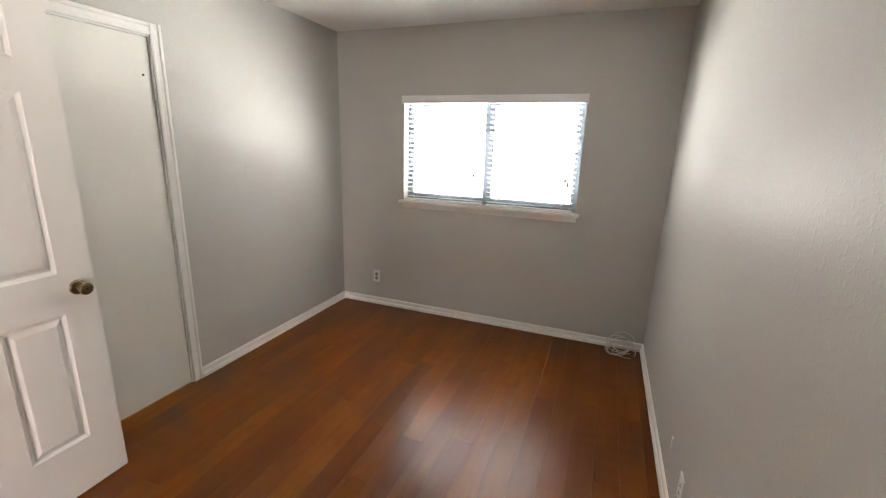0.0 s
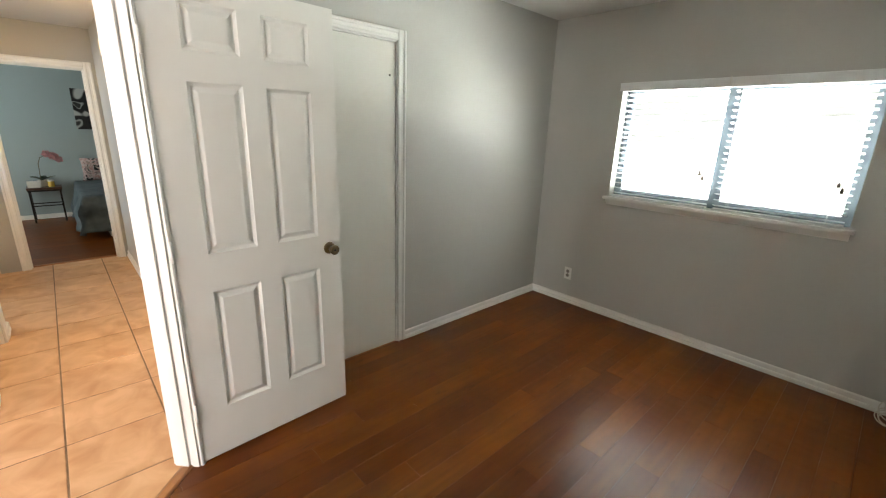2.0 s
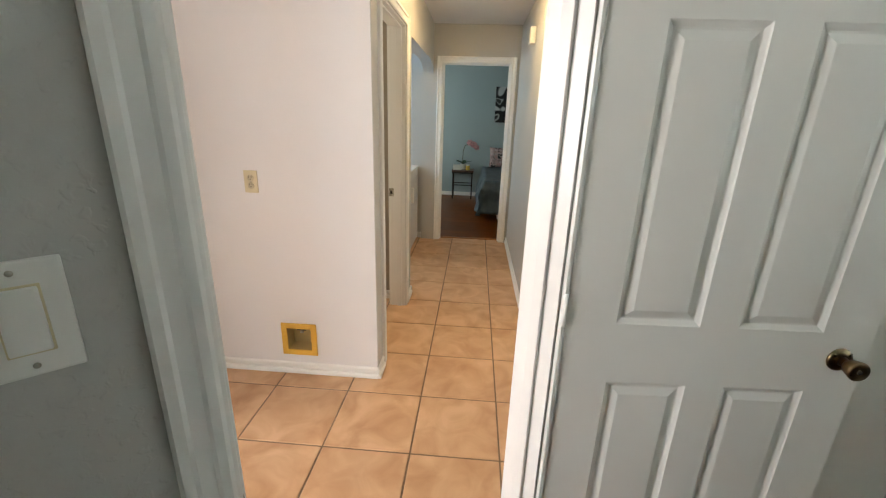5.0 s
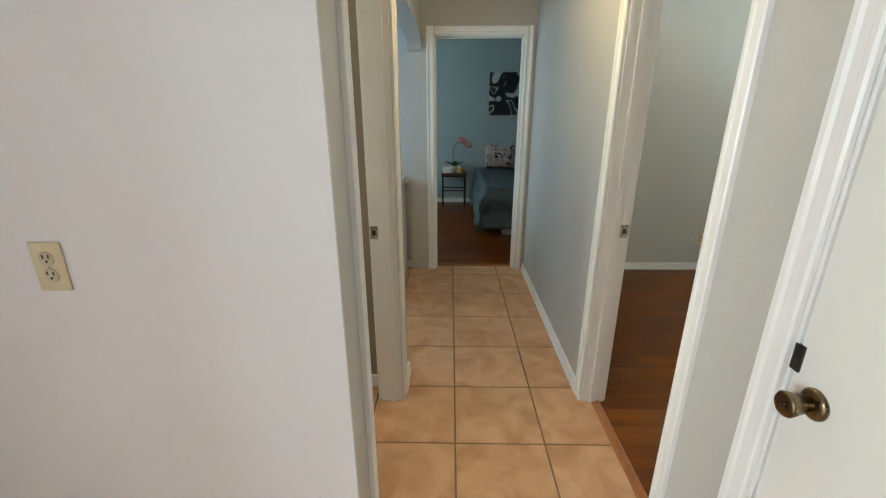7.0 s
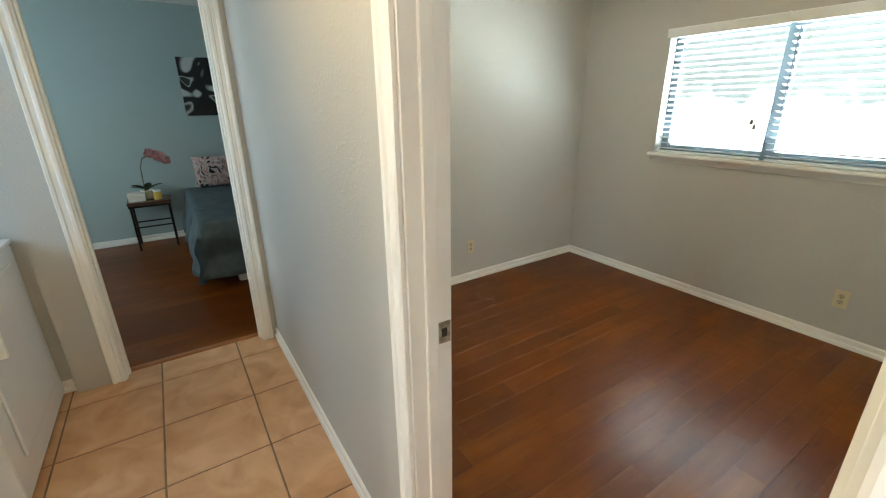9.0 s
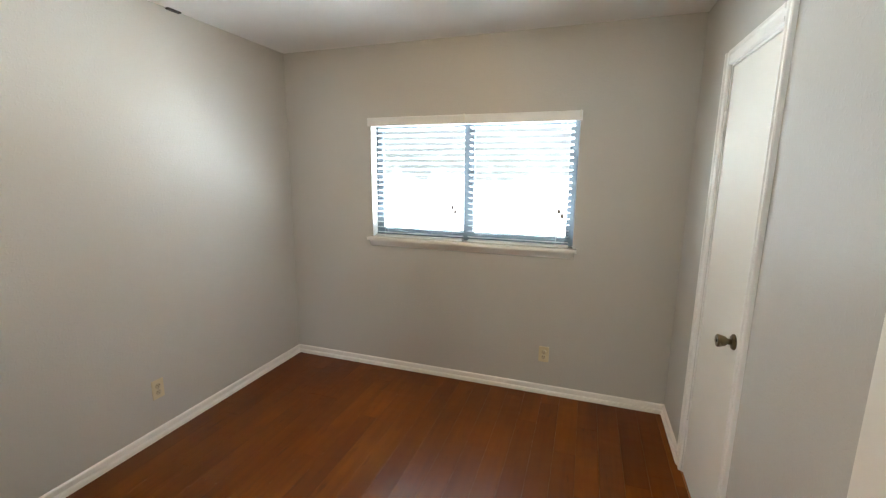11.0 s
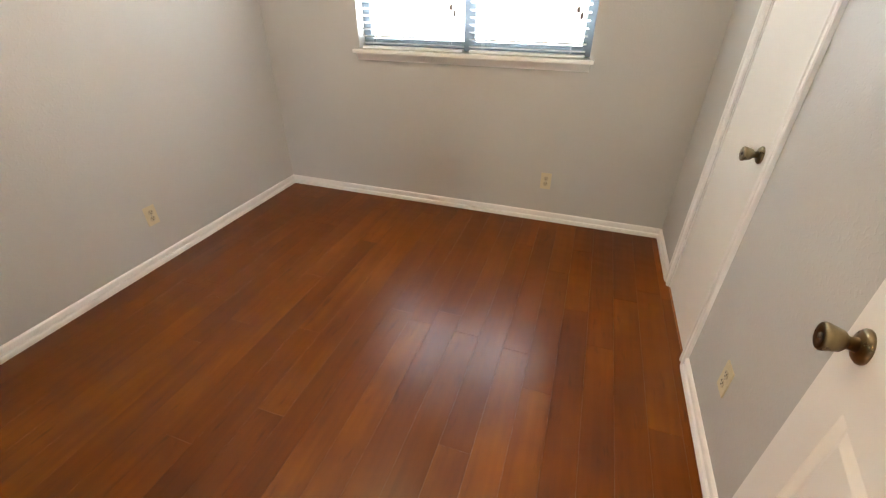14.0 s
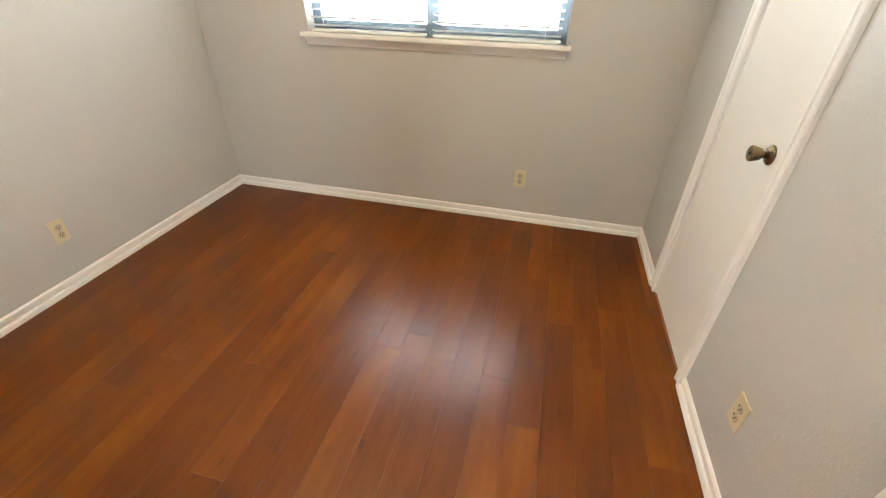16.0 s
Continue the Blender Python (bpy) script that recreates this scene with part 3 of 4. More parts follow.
def six_panel_door(name, label, m, w, h=2.03, hinge_z=(0.28, 1.03, 1.80)):
    """Hinge edge at x=0, knob near x=w, on the floor gap."""
    root = thing(name, label, "door", m)
    t = 0.035
    sx, mull = 0.125, 0.095
    pw = (w - 2 * sx - mull) / 2
    cols = ((sx, sx + pw), (sx + pw + mull, w - sx))
    rows = ((0.245, 0.815), (0.985, 1.665), (1.775, 1.945))
    panels = [(a, b, c, d) for a, b in cols for c, d in rows]
    bm = bmesh.new()
    panel_leaf(bm, w, h, t, panels, 1)
    panel_leaf(bm, w, h, t, panels, -1)
    for a, b in (((0, 0), (w, 0)), ((0, h), (w, h))):
        z = a[1]
        vs = [bm.verts.new(q) for q in ((0, -t / 2, z), (w, -t / 2, z), (w, t / 2, z), (0, t / 2, z))]
        bm.faces.new(vs if z else vs[::-1])
    for x in (0, w):
        vs = [bm.verts.new(q) for q in ((x, -t / 2, 0), (x, t / 2, 0), (x, t / 2, h), (x, -t / 2, h))]
        bm.faces.new(vs if x else vs[::-1])
    bmesh.ops.remove_doubles(bm, verts=bm.verts[:], dist=0.0002)
    bmesh.ops.recalc_face_normals(bm, faces=bm.faces[:])
    leaf = part("leaf", bm, DOOR, root, "", pose(0, 0, 0.012))
    knob_at(root, pose(w - 0.066, t / 2, 0.925))
    knob_at(root, pose(w - 0.066, -t / 2, 0.925, 0, 0, 180))
    part("latch_plate", boxes((w - 0.001, w + 0.001, -0.012, 0.012, 0.895, 0.955)), STEEL, root)
    for z in hinge_z:
        part("hinge", tube([(-0.006, -t / 2 - 0.004, z - 0.045), (-0.006, -t / 2 - 0.004, z + 0.045)], 0.006), TRIM, root, "painted hinge")
    return root


def slab_door(name, label, m, w, h, knob_x, hinge_x, knob=True):
    """Flat slab; y out of the room face."""
    root = thing(name, label, "door", m)
    part("leaf", boxes((0.003, w - 0.003, -0.035, 0, 0.005, h), bevel=0.002), DOORFLAT, root)
    if knob:
        knob_at(root, pose(knob_x, 0, 0.92))
    for z in (0.26, 1.80):
        part("hinge", tube([(hinge_x, 0.006, z - 0.045), (hinge_x, 0.006, z + 0.045)], 0.007), TRIM, root, "painted hinge")
    return root


a1 = math.degrees(math.atan2(0.755, -0.032))
six_panel_door("door_1", "white six-panel door standing open beside the closet", pose(-2.117, 0.648, 0, 0, 0, a1), 0.757)
six_panel_door("door_2", "white six-panel door standing open by the wall", pose(-3.418, 0.974, 0, 0, 0, 80.8), 0.762)
s1 = slab_door("closet_door", "closed cream flat slab closet door", frame_on((R1W - 0.006, 2.028), (R1W - 0.006, 1.317)), 0.711, 2.035, 0.63, -0.002)
part("screw_hole", lathe([(0.006, 0), (0.006, 0.002), (0.001, 0.003)], 12, pose(0.045, 0.0, 1.845, -90, 0, 0)), HOLE, s1, "small dark hole")
s2 = slab_door("closet_door", "closed cream flat slab closet door", frame_on((R2E, 2.600), (R2E, 3.153)) @ pose(0, -0.006, 0), 0.553, 2.035, 0.086, 0.555)
part("latch_plate", boxes((0.004, 0.012, -0.002, 0.003, 0.893, 0.947), bevel=0.001), DARKM, s2, "dark metal latch plate")
s3 = slab_door("linen_closet_door", "closed white hall cupboard door", frame_on((-2.572, HN), (-3.088, HN)) @ pose(0, -0.006, 0), 0.516, 2.035, 0.45, 0.0)
part("latch_plate", boxes((0.50, 0.522, -0.002, 0.0045, 0.955, 1.012), bevel=0.001), DARKM, s3, "dark metal latch plate")

# ---- windows ----
def window(name, xa, xb, z0, z1):
    """Aluminium slider in the north wall, sill and apron."""
    root = tagged(thing(name, "grey aluminium sliding window with a white sill", "window"), kind="structure")
    y0, y1 = NORTH + 0.085, NORTH + 0.125
    f = 0.055
    mid = (xa + xb) / 2
    fr = part("window_frame", boxes((xa, xa + f, y0, y1, z0, z1), (xb - f, xb, y0, y1, z0, z1), (xa + f, xb - f, y0, y1, z0, z0 + f), (xa + f, xb - f, y0, y1, z1 - f, z1), bevel=0.003), ALU, root, "grey aluminium window frame")
    part("mullion", boxes((mid - 0.036, mid + 0.036, y0 - 0.008, y1 - 0.004, z0 + f, z1 - f), bevel=0.003), ALU, root, "grey aluminium meeting rail")
    for a, b in ((xa + f, mid - 0.036), (mid + 0.036, xb - f)):
        g = part("pane", boxes((a, b, y0 + 0.014, y0 + 0.019, z0 + f, z1 - f)), GLASS, root)
        g.visible_shadow = False
    # sill board with horns, apron under it
    part("window_sill", boxes((xa - 0.028, xb + 0.028, NORTH - 0.052, NORTH + 0.0, z0 - 0.022, z0), (xa, xb, NORTH, y0, z0 - 0.022, z0), bevel=0.003), TRIM, root, "white painted wooden sill")
    bm = extrude_profile([(0, 0), (0.012, 0), (0.016, 0.012), (0.030, 0.036), (0.034, 0.046), (0, 0.046)], xb - xa + 0.02)
    bm.transform(Matrix(((1, 0, 0, xa - 0.01), (0, -1, 0, NORTH), (0, 0, 1, z0 - 0.068), (0, 0, 0, 1))))
    bmesh.ops.recalc_face_normals(bm, faces=bm.faces[:])
    part("apron", bm, TRIM, root)
    return root


def blind(xa, xb, z0, z1, label, tilt):
    """Horizontal slat blind from xa to xb inside the opening."""
    root = thing("window_blind", label, "blind", group="window blinds")
    w = xb - xa
    yc = NORTH + 0.014
    part("headrail", boxes((xa, xb, yc - 0.028, yc + 0.028, z1 - 0.045, z1 - 0.002), bevel=0.002), BLIND, root)
    n = 20
    prof = []
    bm = bmesh.new()
    k = 5
    for q in (0, w):
        top, bot = [], []
        for i in range(k):
            u = -0.024 + 0.048 * i / (k - 1)
            c = 0.003 * (1 - (u / 0.024) ** 2)
            top.append(bm.verts.new((q, u, c + 0.0021)))
            bot.append(bm.verts.new((q, u, c - 0.0021)))
        prof.append(top + bot[::-1])
    a, b = prof
    for i in range(len(a)):
        j = (i + 1) % len(a)
        bm.faces.new((a[i], a[j], b[j], b[i]))
    bm.faces.new(a)
    bm.faces.new(b[::-1])
    bmesh.ops.recalc_face_normals(bm, faces=bm.faces[:])
    me = mesh_of("slat", bm, SLAT)
    step = (z1 - 0.075 - z0 - 0.03) / (n - 1)
    for i in range(n):
        s = new("slat", me)
        s.parent = root
        s.matrix_local = pose(xa, yc, z0 + 0.035 + step * i, tilt + random.uniform(-1.5, 1.5), 0, 0)
    part("bottom_rail", boxes((xa, xb, yc - 0.025, yc + 0.025, z0 + 0.004, z0 + 0.018), bevel=0.003), BLIND, root)
    for f in (0.12, 0.88):
        for dy in (-0.026, 0.026):
            part("ladder_cord", tube([(xa + w * f, yc + dy, z0 + 0.012), (xa + w * f, yc + dy, z1 - 0.04)], 0.0012, 5), BLIND, root)
    part("tilt_wand", tube([(xa + w * 0.05, yc - 0.034, z0 + 0.30), (xa + w * 0.05, yc - 0.034, z1 - 0.05)], 0.004, 7), ALU, root, "grey tilt wand")
    for f, zz in ((0.90, z0 + 0.25), (0.93, z0 + 0.22)):
        part("pull_cord", tube([(xa + w * f, yc - 0.032, zz), (xa + w * f, yc - 0.032, z1 - 0.05)], 0.001, 5), BLIND, root)
        part("tassel", lathe([(0.003, 0.018), (0.009, 0.006), (0.011, -0.008), (0.009, -0.016), (0.003, -0.018)], 12, pose(xa + w * f, yc - 0.036, zz)), TASSEL, root, "greyish wooden cord tassel")
    return root


def valance(xa, xb, zt):
    mid = (xa + xb) / 2
    for a, b in ((xa - 0.012, mid - 0.001), (mid + 0.001, xb + 0.012)):
        v = thing("blind_valance", "white moulded blind valance above the window", "valance", group="valances")
        part("board", boxes((a, b, NORTH - 0.030, NORTH - 0.018, zt - 0.060, zt), (a, b, NORTH - 0.034, NORTH - 0.030, zt - 0.014, zt - 0.002), bevel=0.002), BLIND, v)
        for q in (a, b - 0.012):
            part("return_end", boxes((q, q + 0.012, NORTH - 0.018, NORTH - 0.0005, zt - 0.058, zt - 0.002)), BLIND, v)
        part("clip", boxes((b - 0.016, b - 0.008, NORTH - 0.038, NORTH - 0.034, zt - 0.045, zt + 0.005)), PLASTIC, v)


for n, ((xa, xb), (za, zb)) in enumerate(((W1, Z1), (W2, Z2))):
    window(f"window_{n + 1}", xa, xb, za, zb)
    mid = (xa + xb) / 2
    blind(xa + 0.03, mid - 0.022, za, zb, "white slatted blind lowered with half-open slats", -12)
    blind(mid + 0.022, xb - 0.03, za, zb, "white slatted blind lowered with half-open slats", -12)
    valance(xa, xb, zb + 0.015)

# windows added out of view, each for a lamp that lights the house
def unseen_window(name, m, w, h):
    root = tagged(thing(name, "plain white frame of an added, unseen window", "window", m), kind="structure")
    f = 0.04
    part("window_frame", boxes((0, f, -0.03, 0.03, 0, h), (w - f, w, -0.03, 0.03, 0, h), (f, w - f, -0.03, 0.03, 0, f), (f, w - f, -0.03, 0.03, h - f, h)), TRIM, root)
    return root


unseen_window("window_3", pose(-1.40, -3.66, 0.9), 1.6, 1.2)
unseen_window("window_4", pose(-8.2, B3S - 0.06, 1.0), 1.2, 1.0)
unseen_window("window_6", pose(-4.08, -1.96, 1.25), 0.56, 0.7)
unseen_window("window_5", pose(-5.58, -1.6, 1.2), 0.7, 0.8)

# ---- plates ----
def outlet(m, mat, label, fill=None):
    """Duplex receptacle; y out of the wall, z up, centred."""
    r = thing("wall_outlet", label, "outlet", m, group="wall outlets")
    part("cover_plate", boxes((-0.035, 0.035, 0, 0.006, -0.057, 0.057), bevel=0.0025), mat, r)
    for dz in (-0.0195, 0.0195):
        part("receptacle", lathe([(0.0165, 0), (0.0165, 0.0022), (0.0155, 0.003)], 20, pose(0, 0.0055, dz, -90, 0, 0)), fill or mat, r)
        for dx in (-0.0065, 0.0065):
            part("slot", boxes((dx - 0.0014, dx + 0.0014, 0.008, 0.0093, dz + 0.001, dz + 0.010)), HOLE, r)
        part("ground_hole", lathe([(0.003, 0), (0.003, 0.0012)], 10, pose(0, 0.008, dz - 0.006, -90, 0, 0)), HOLE, r)
    part("screw", lathe([(0.003, 0), (0.0028, 0.001)], 10, pose(0, 0.0056, 0, -90, 0, 0)), STEEL, r)
    return r


TANFACE = material("tan_receptacle", (0.52, 0.45, 0.30), 0.4, vary=0.05)
GREYFACE = material("grey_receptacle", (0.30, 0.28, 0.25), 0.4, vary=0.05)
outlet(pose(-2.111, NORTH, 0.28, 0, 0, 180), PLASTIC, "white duplex wall outlet with dark sockets", GREYFACE)
outlet(pose(-4.01, NORTH, 0.297, 0, 0, 180), IVORY, "ivory duplex wall outlet", TANFACE)
outlet(pose(R2W, 2.459, 0.30, 0, 0, -90), IVORY, "ivory duplex wall outlet", TANFACE)
outlet(pose(R2E, 2.193, 0.304, 0, 0, 90), IVORY, "ivory duplex wall outlet", TANFACE)
outlet(pose(R1E, 1.99, 0.25, 0, 0, 90), PLASTIC, "white duplex wall outlet")
outlet(pose(NICHE, -0.735, 1.12, 0, 0, -90), IVORY, "ivory duplex outlet in the recess", TANFACE)
r = thing("blank_wall_plate", "small white blank wall plate", "wall plate", pose(R1E, 2.26, 0.26, 0, 0, 90))
part("cover_plate", boxes((-0.009, 0.009, 0, 0.005, -0.03, 0.03), bevel=0.002), PLASTIC, r)

sp = diag(0.148)
r = thing("light_switch", "white rocker light switch beside the doorway", "light switch", pose(sp[0], sp[1], 1.290, 0, 0, -45))
part("cover_plate", boxes((-0.036, 0.036, 0, 0.006, -0.058, 0.058), bevel=0.0025), PLASTIC, r)
part("rocker_frame", boxes((-0.0175, 0.0175, 0.005, 0.0075, -0.0345, 0.0345), bevel=0.001), IVORY, r)
part("rocker", boxes((-0.0155, 0.0155, 0.004, 0.011, -0.032, 0.032), bevel=0.002), PLASTIC, r, "", pose(0, 0, 0, 3, 0, 0))
for dz in (-0.047, 0.047):
    part("screw", lathe([(0.0032, 0), (0.003, 0.001)], 10, pose(0, 0.0058, dz, -90, 0, 0)), STEEL, r)

# ---- ice maker valve box in the recess wall ----
r = thing("valve_box", "yellow-framed recessed water valve box", "valve box", pose(NICHE, -0.55, 0.22, 0, 0, -90))
part("frame", boxes((-0.102, -0.070, 0.0, 0.009, -0.10, 0.10), (0.070, 0.102, 0.0, 0.009, -0.10, 0.10), (-0.070, 0.070, 0.0, 0.009, 0.068, 0.10), (-0.070, 0.070, 0.0, 0.009, -0.10, -0.068), bevel=0.002), YELLOW, r)
part("back", boxes((-0.075, 0.075, -0.085, -0.080, -0.085, 0.085)), TAN, r)
part("lining", boxes((-0.076, -0.070, -0.08, 0.001, -0.085, 0.085), (0.070, 0.076, -0.08, 0.001, -0.085, 0.085), (-0.07, 0.07, -0.08, 0.001, 0.068, 0.076), (-0.07, 0.07, -0.08, 0.001, -0.076, -0.068)), TAN, r)
part("valve", tube([(0.0, -0.078, 0.035), (0.0, -0.04, 0.035), (0.0, -0.035, 0.02)], 0.010, 12), STEEL, r, "brass shut-off valve")
part("valve_handle", tube([(-0.025, -0.035, 0.042), (0.025, -0.035, 0.042)], 0.006, 10), DARKM, r)

# panel strips on the recess's south wall
tagged(part("trim", boxes((NICHE, -2.42, -1.24, -1.232, 1.475, 1.497), (NICHE + 0.001, NICHE + 0.022, -1.24, -1.230, 0.057, HH), bevel=0.001), TRIM), "thin white panel strips on the recess wall", "trim", kind="structure")

# ---- hall fixtures ----
def ceiling_light(label, x, y, z, glass):
    r = thing("ceiling_light", label, "ceiling light", pose(x, y, z), "dome ceiling lights")
    part("canopy", lathe([(0.125, 0.0), (0.13, -0.006), (0.13, -0.020), (0.11, -0.026)], 32), STEEL, r, "brushed metal canopy")
    part("shade", lathe([(0.135, -0.022), (0.14, -0.03), (0.13, -0.055), (0.10, -0.08), (0.06, -0.095), (0.015, -0.10)], 32), glass, r, "glowing frosted glass bowl")
    part("finial", lathe([(0.012, -0.098), (0.014, -0.106), (0.005, -0.118)], 12), STEEL, r)


ceiling_light("lit frosted glass dome light on the hall ceiling", -4.32, 0.37, HH, LAMPGLASS)
ceiling_light("lit frosted glass dome light on the bedroom ceiling", -4.80, 2.40, H, lamp_glass(62.0))

r = thing("door_chime", "cream door chime box high on the hall wall", "door chime", pose(-4.88, HN, 2.09, 0, 0, 180))
part("body", boxes((-0.055, 0.055, 0, 0.045, -0.062, 0.062), bevel=0.008), PLASTIC, r)
part("grille", boxes(*[(-0.035, 0.035, 0.0445, 0.0465, -0.04 + 0.016 * i, -0.034 + 0.016 * i) for i in range(6)]), IVORY, r)

r = thing("ceiling_vent_stub", "small dark gap at the ceiling edge", "ceiling gap", pose(R2W + 0.012, 2.80, H - 0.004))
part("slot", boxes((-0.012, 0.012, -0.04, 0.04, -0.006, 0.003), bevel=0.001), DARKM, r)

# ---- laundry ----
r = thing("clothes_dryer", "white laundry appliance with a front door and grip", "dryer", pose(-5.685, -0.61, 0))
part("body", boxes((-0.41, 0.41, -0.34, 0.35, 0.02, 0.86), bevel=0.012), ENAMEL, r)
part("lid", boxes((-0.415, 0.415, -0.22, 0.355, 0.862, 0.885), bevel=0.006), ENAMEL, r)
part("control_panel", boxes((-0.41, 0.41, -0.345, -0.24, 0.863, 1.0), bevel=0.015), ENAMEL, r)
part("foot", boxes((-0.38, 0.38, -0.3, 0.3, 0, 0.019)), BLACK, r)
part("door", boxes((-0.29, 0.29, 0.351, 0.362, 0.16, 0.80), bevel=0.005), ENAMEL, r)
part("handle", boxes((0.19, 0.215, 0.3625, 0.392, 0.56, 0.72), bevel=0.008), PLASTIC, r, "white moulded grip")
part("lid_badge", boxes((0.05, 0.20, 0.20, 0.225, 0.8852, 0.8862)), STEEL, r, "small grey badge bar")

# thin tan rectangle set on the side room's west wall
r = thing("tan_wall_patch", "thin tan rectangle on the taupe wall", "wall panel", pose(-4.30, -0.622, 1.372, 0, 0, -90))
part("panel", boxes((-0.068, 0.068, 0.0, 0.006, -0.066, 0.066), bevel=0.002), TANPATCH, r)

# ---- bedroom three ----
r = thing("side_table", "black metal side table with a dark top", "side table", pose(-8.84, 0.20, 0))
for sx in (-1, 1):
    for sy in (-1, 1):
        part("leg", boxes((sx * 0.14 - 0.011, sx * 0.14 + 0.011, sy * 0.17 - 0.011, sy * 0.17 + 0.011, 0, 0.485), bevel=0.001), BLACK, r)
    part("crossbar", boxes((sx * 0.14 - 0.007, sx * 0.14 + 0.007, -0.16, 0.16, 0.243, 0.257)), BLACK, r)
part("tabletop", boxes((-0.16, 0.16, -0.195, 0.195, 0.4855, 0.515), bevel=0.003), DARKWOOD, r, "dark wood top")
part("apron", boxes((0.153, 0.163, -0.19, 0.19, 0.462, 0.485)), BLACK, r)

r = thing("stacked_books", "white keepsake box on the side table", "box", pose(-8.80, 0.10, 0.5155))
part("base", boxes((-0.06, 0.06, -0.075, 0.075, 0, 0.055), bevel=0.004), POT, r)
part("lid", boxes((-0.063, 0.063, -0.078, 0.078, 0.056, 0.085), bevel=0.004), POT, r)
r = thing("potted_orchid", "pink orchid with dark leaves in a white pot", "potted plant", pose(-8.88, 0.20, 0.5155))
part("pot", lathe([(0.045, 0), (0.055, 0.01), (0.062, 0.085), (0.064, 0.092), (0.056, 0.092), (0.052, 0.075)], 24), POT, r, "white ceramic pot")
arc = [(0, -0.02, 0.08), (0.0, -0.015, 0.20), (0.0, -0.01, 0.33), (0.01, 0.02, 0.42), (0.02, 0.09, 0.455), (0.03, 0.17, 0.43), (0.03, 0.23, 0.385)]
part("stem", tube(arc, 0.005, 7), STEM, r)


def leaf_mesh(length, width, droop):
    bm = bmesh.new()
    rows = []
    for i in range(7):
        u = i / 6
        wd = width * math.sin(math.pi * min(0.97, 0.12 + 0.86 * u)) + 0.002
        z = length * 0.7 * u - droop * u * u
        rows.append([bm.verts.new((-wd, length * u, z + 0.008)), bm.verts.new((0, length * u, z)), bm.verts.new((wd, length * u, z + 0.008))])
    for a, b in zip(rows, rows[1:]):
        bm.faces.new((a[0], a[1], b[1], b[0]))
        bm.faces.new((a[1], a[2], b[2], b[1]))
    bmesh.ops.solidify(bm, geom=bm.faces[:], thickness=0.003)
    return bm


for k, ang in enumerate((10, 80, 150, 215, 300)):
    part("leaf", leaf_mesh(0.15, 0.035, 0.05), LEAF, r, "", pose(0, 0, 0.085, 0, 0, ang))


def flower():
    bm = bmesh.new()
    for k in range(5):
        a = 2 * math.pi * k / 5
        vs = []
        for q in range(8):
            b = 2 * math.pi * q / 8
            px, pz = 0.030 + 0.026 * math.cos(b), 0.022 * math.sin(b)
            vs.append(bm.verts.new((px * math.cos(a) - pz * math.sin(a), 0.006 * math.cos(b * 2), px * math.sin(a) + pz * math.cos(a))))
        bm.faces.new(vs)
    bmesh.ops.solidify(bm, geom=bm.faces[:], thickness=0.003)
    bmesh.ops.create_icosphere(bm, subdivisions=1, radius=0.009)
    return bm


for i, u in enumerate((0.66, 0.71, 0.76, 0.81, 0.86, 0.90, 0.94, 1.0)):
    f = u * (len(arc) - 1)
    k = min(int(f), len(arc) - 2)
    p = Vector(arc[k]).lerp(Vector(arc[k + 1]), f - k) + Vector((0.02, random.uniform(-0.012, 0.012), random.uniform(-0.02, 0.03)))
    part("flower", flower(), PETAL, r, "pink petals" if i == 0 else "", pose(*p, random.uniform(-25, 25), random.uniform(0, 60), 90 + random.uniform(-35, 35)))
r = thing("candle_jar", "amber glass candle jar on the side table", "candle", pose(-8.78, 0.285, 0.5155))
part("jar", lathe([(0.034, 0), (0.038, 0.006), (0.038, 0.075), (0.035, 0.08)], 20), AMBER, r)
part("lid", lathe([(0.036, 0.0805), (0.036, 0.095), (0.033, 0.098)], 20), POT, r)

# bed with a draped cover
r = thing("bed", "bed with a blue-grey coverlet hanging low", "bed", pose(-9.02, 0.55, 0))
bm = bmesh.new()
LX, LY, HZ = 1.80, 1.45, 0.56
nx, ny = 46, 40
drop = 0.47
grid = []
for i in range(nx + 1):
    row = []
    for j in range(ny + 1):
        u = i / nx * (LX + drop)
        v = -drop + j / ny * (LY + drop)
        ox, oy = max(0.0, u - LX), max(0.0, -v)
        over = max(ox, oy)
        fold = 0.028 * math.sin(u * 17 + v * 3) + 0.022 * math.sin(v * 15 + u * 5)
        flare = 0.07 * min(1, over / drop) + fold * min(1, over / 0.2)
        x = min(u, LX) + (flare if ox > 0 else 0)
        y = max(v, 0) - (flare if oy > 0 else 0)
        z = HZ - over * 0.99 + 0.010 * noise.noise(Vector((u * 3, v * 3, 0)))
        if over < 0.05:
            z -= 0.01 * (over / 0.05)
        corner = min(ox, oy)
        z = max(0.045, z - corner * 0.1)
        row.append(bm.verts.new((x, y, z)))
    grid.append(row)
for i in range(nx):
    for j in range(ny):
        f = bm.faces.new((grid[i][j], grid[i + 1][j], grid[i + 1][j + 1], grid[i][j + 1]))
        f.smooth = True
bmesh.ops.solidify(bm, geom=bm.faces[:], thickness=0.012)
part("coverlet", bm, COVER, r, "draped blue-grey coverlet")
part("mattress", boxes((0.01, LX - 0.03, 0.03, LY, 0.28, HZ - 0.03), bevel=0.04), SKIRT, r)
part("bed_skirt", boxes((0.02, LX + 0.02, 0.22, LY, 0.0, 0.27), bevel=0.02), SKIRT, r, "white bed skirt")


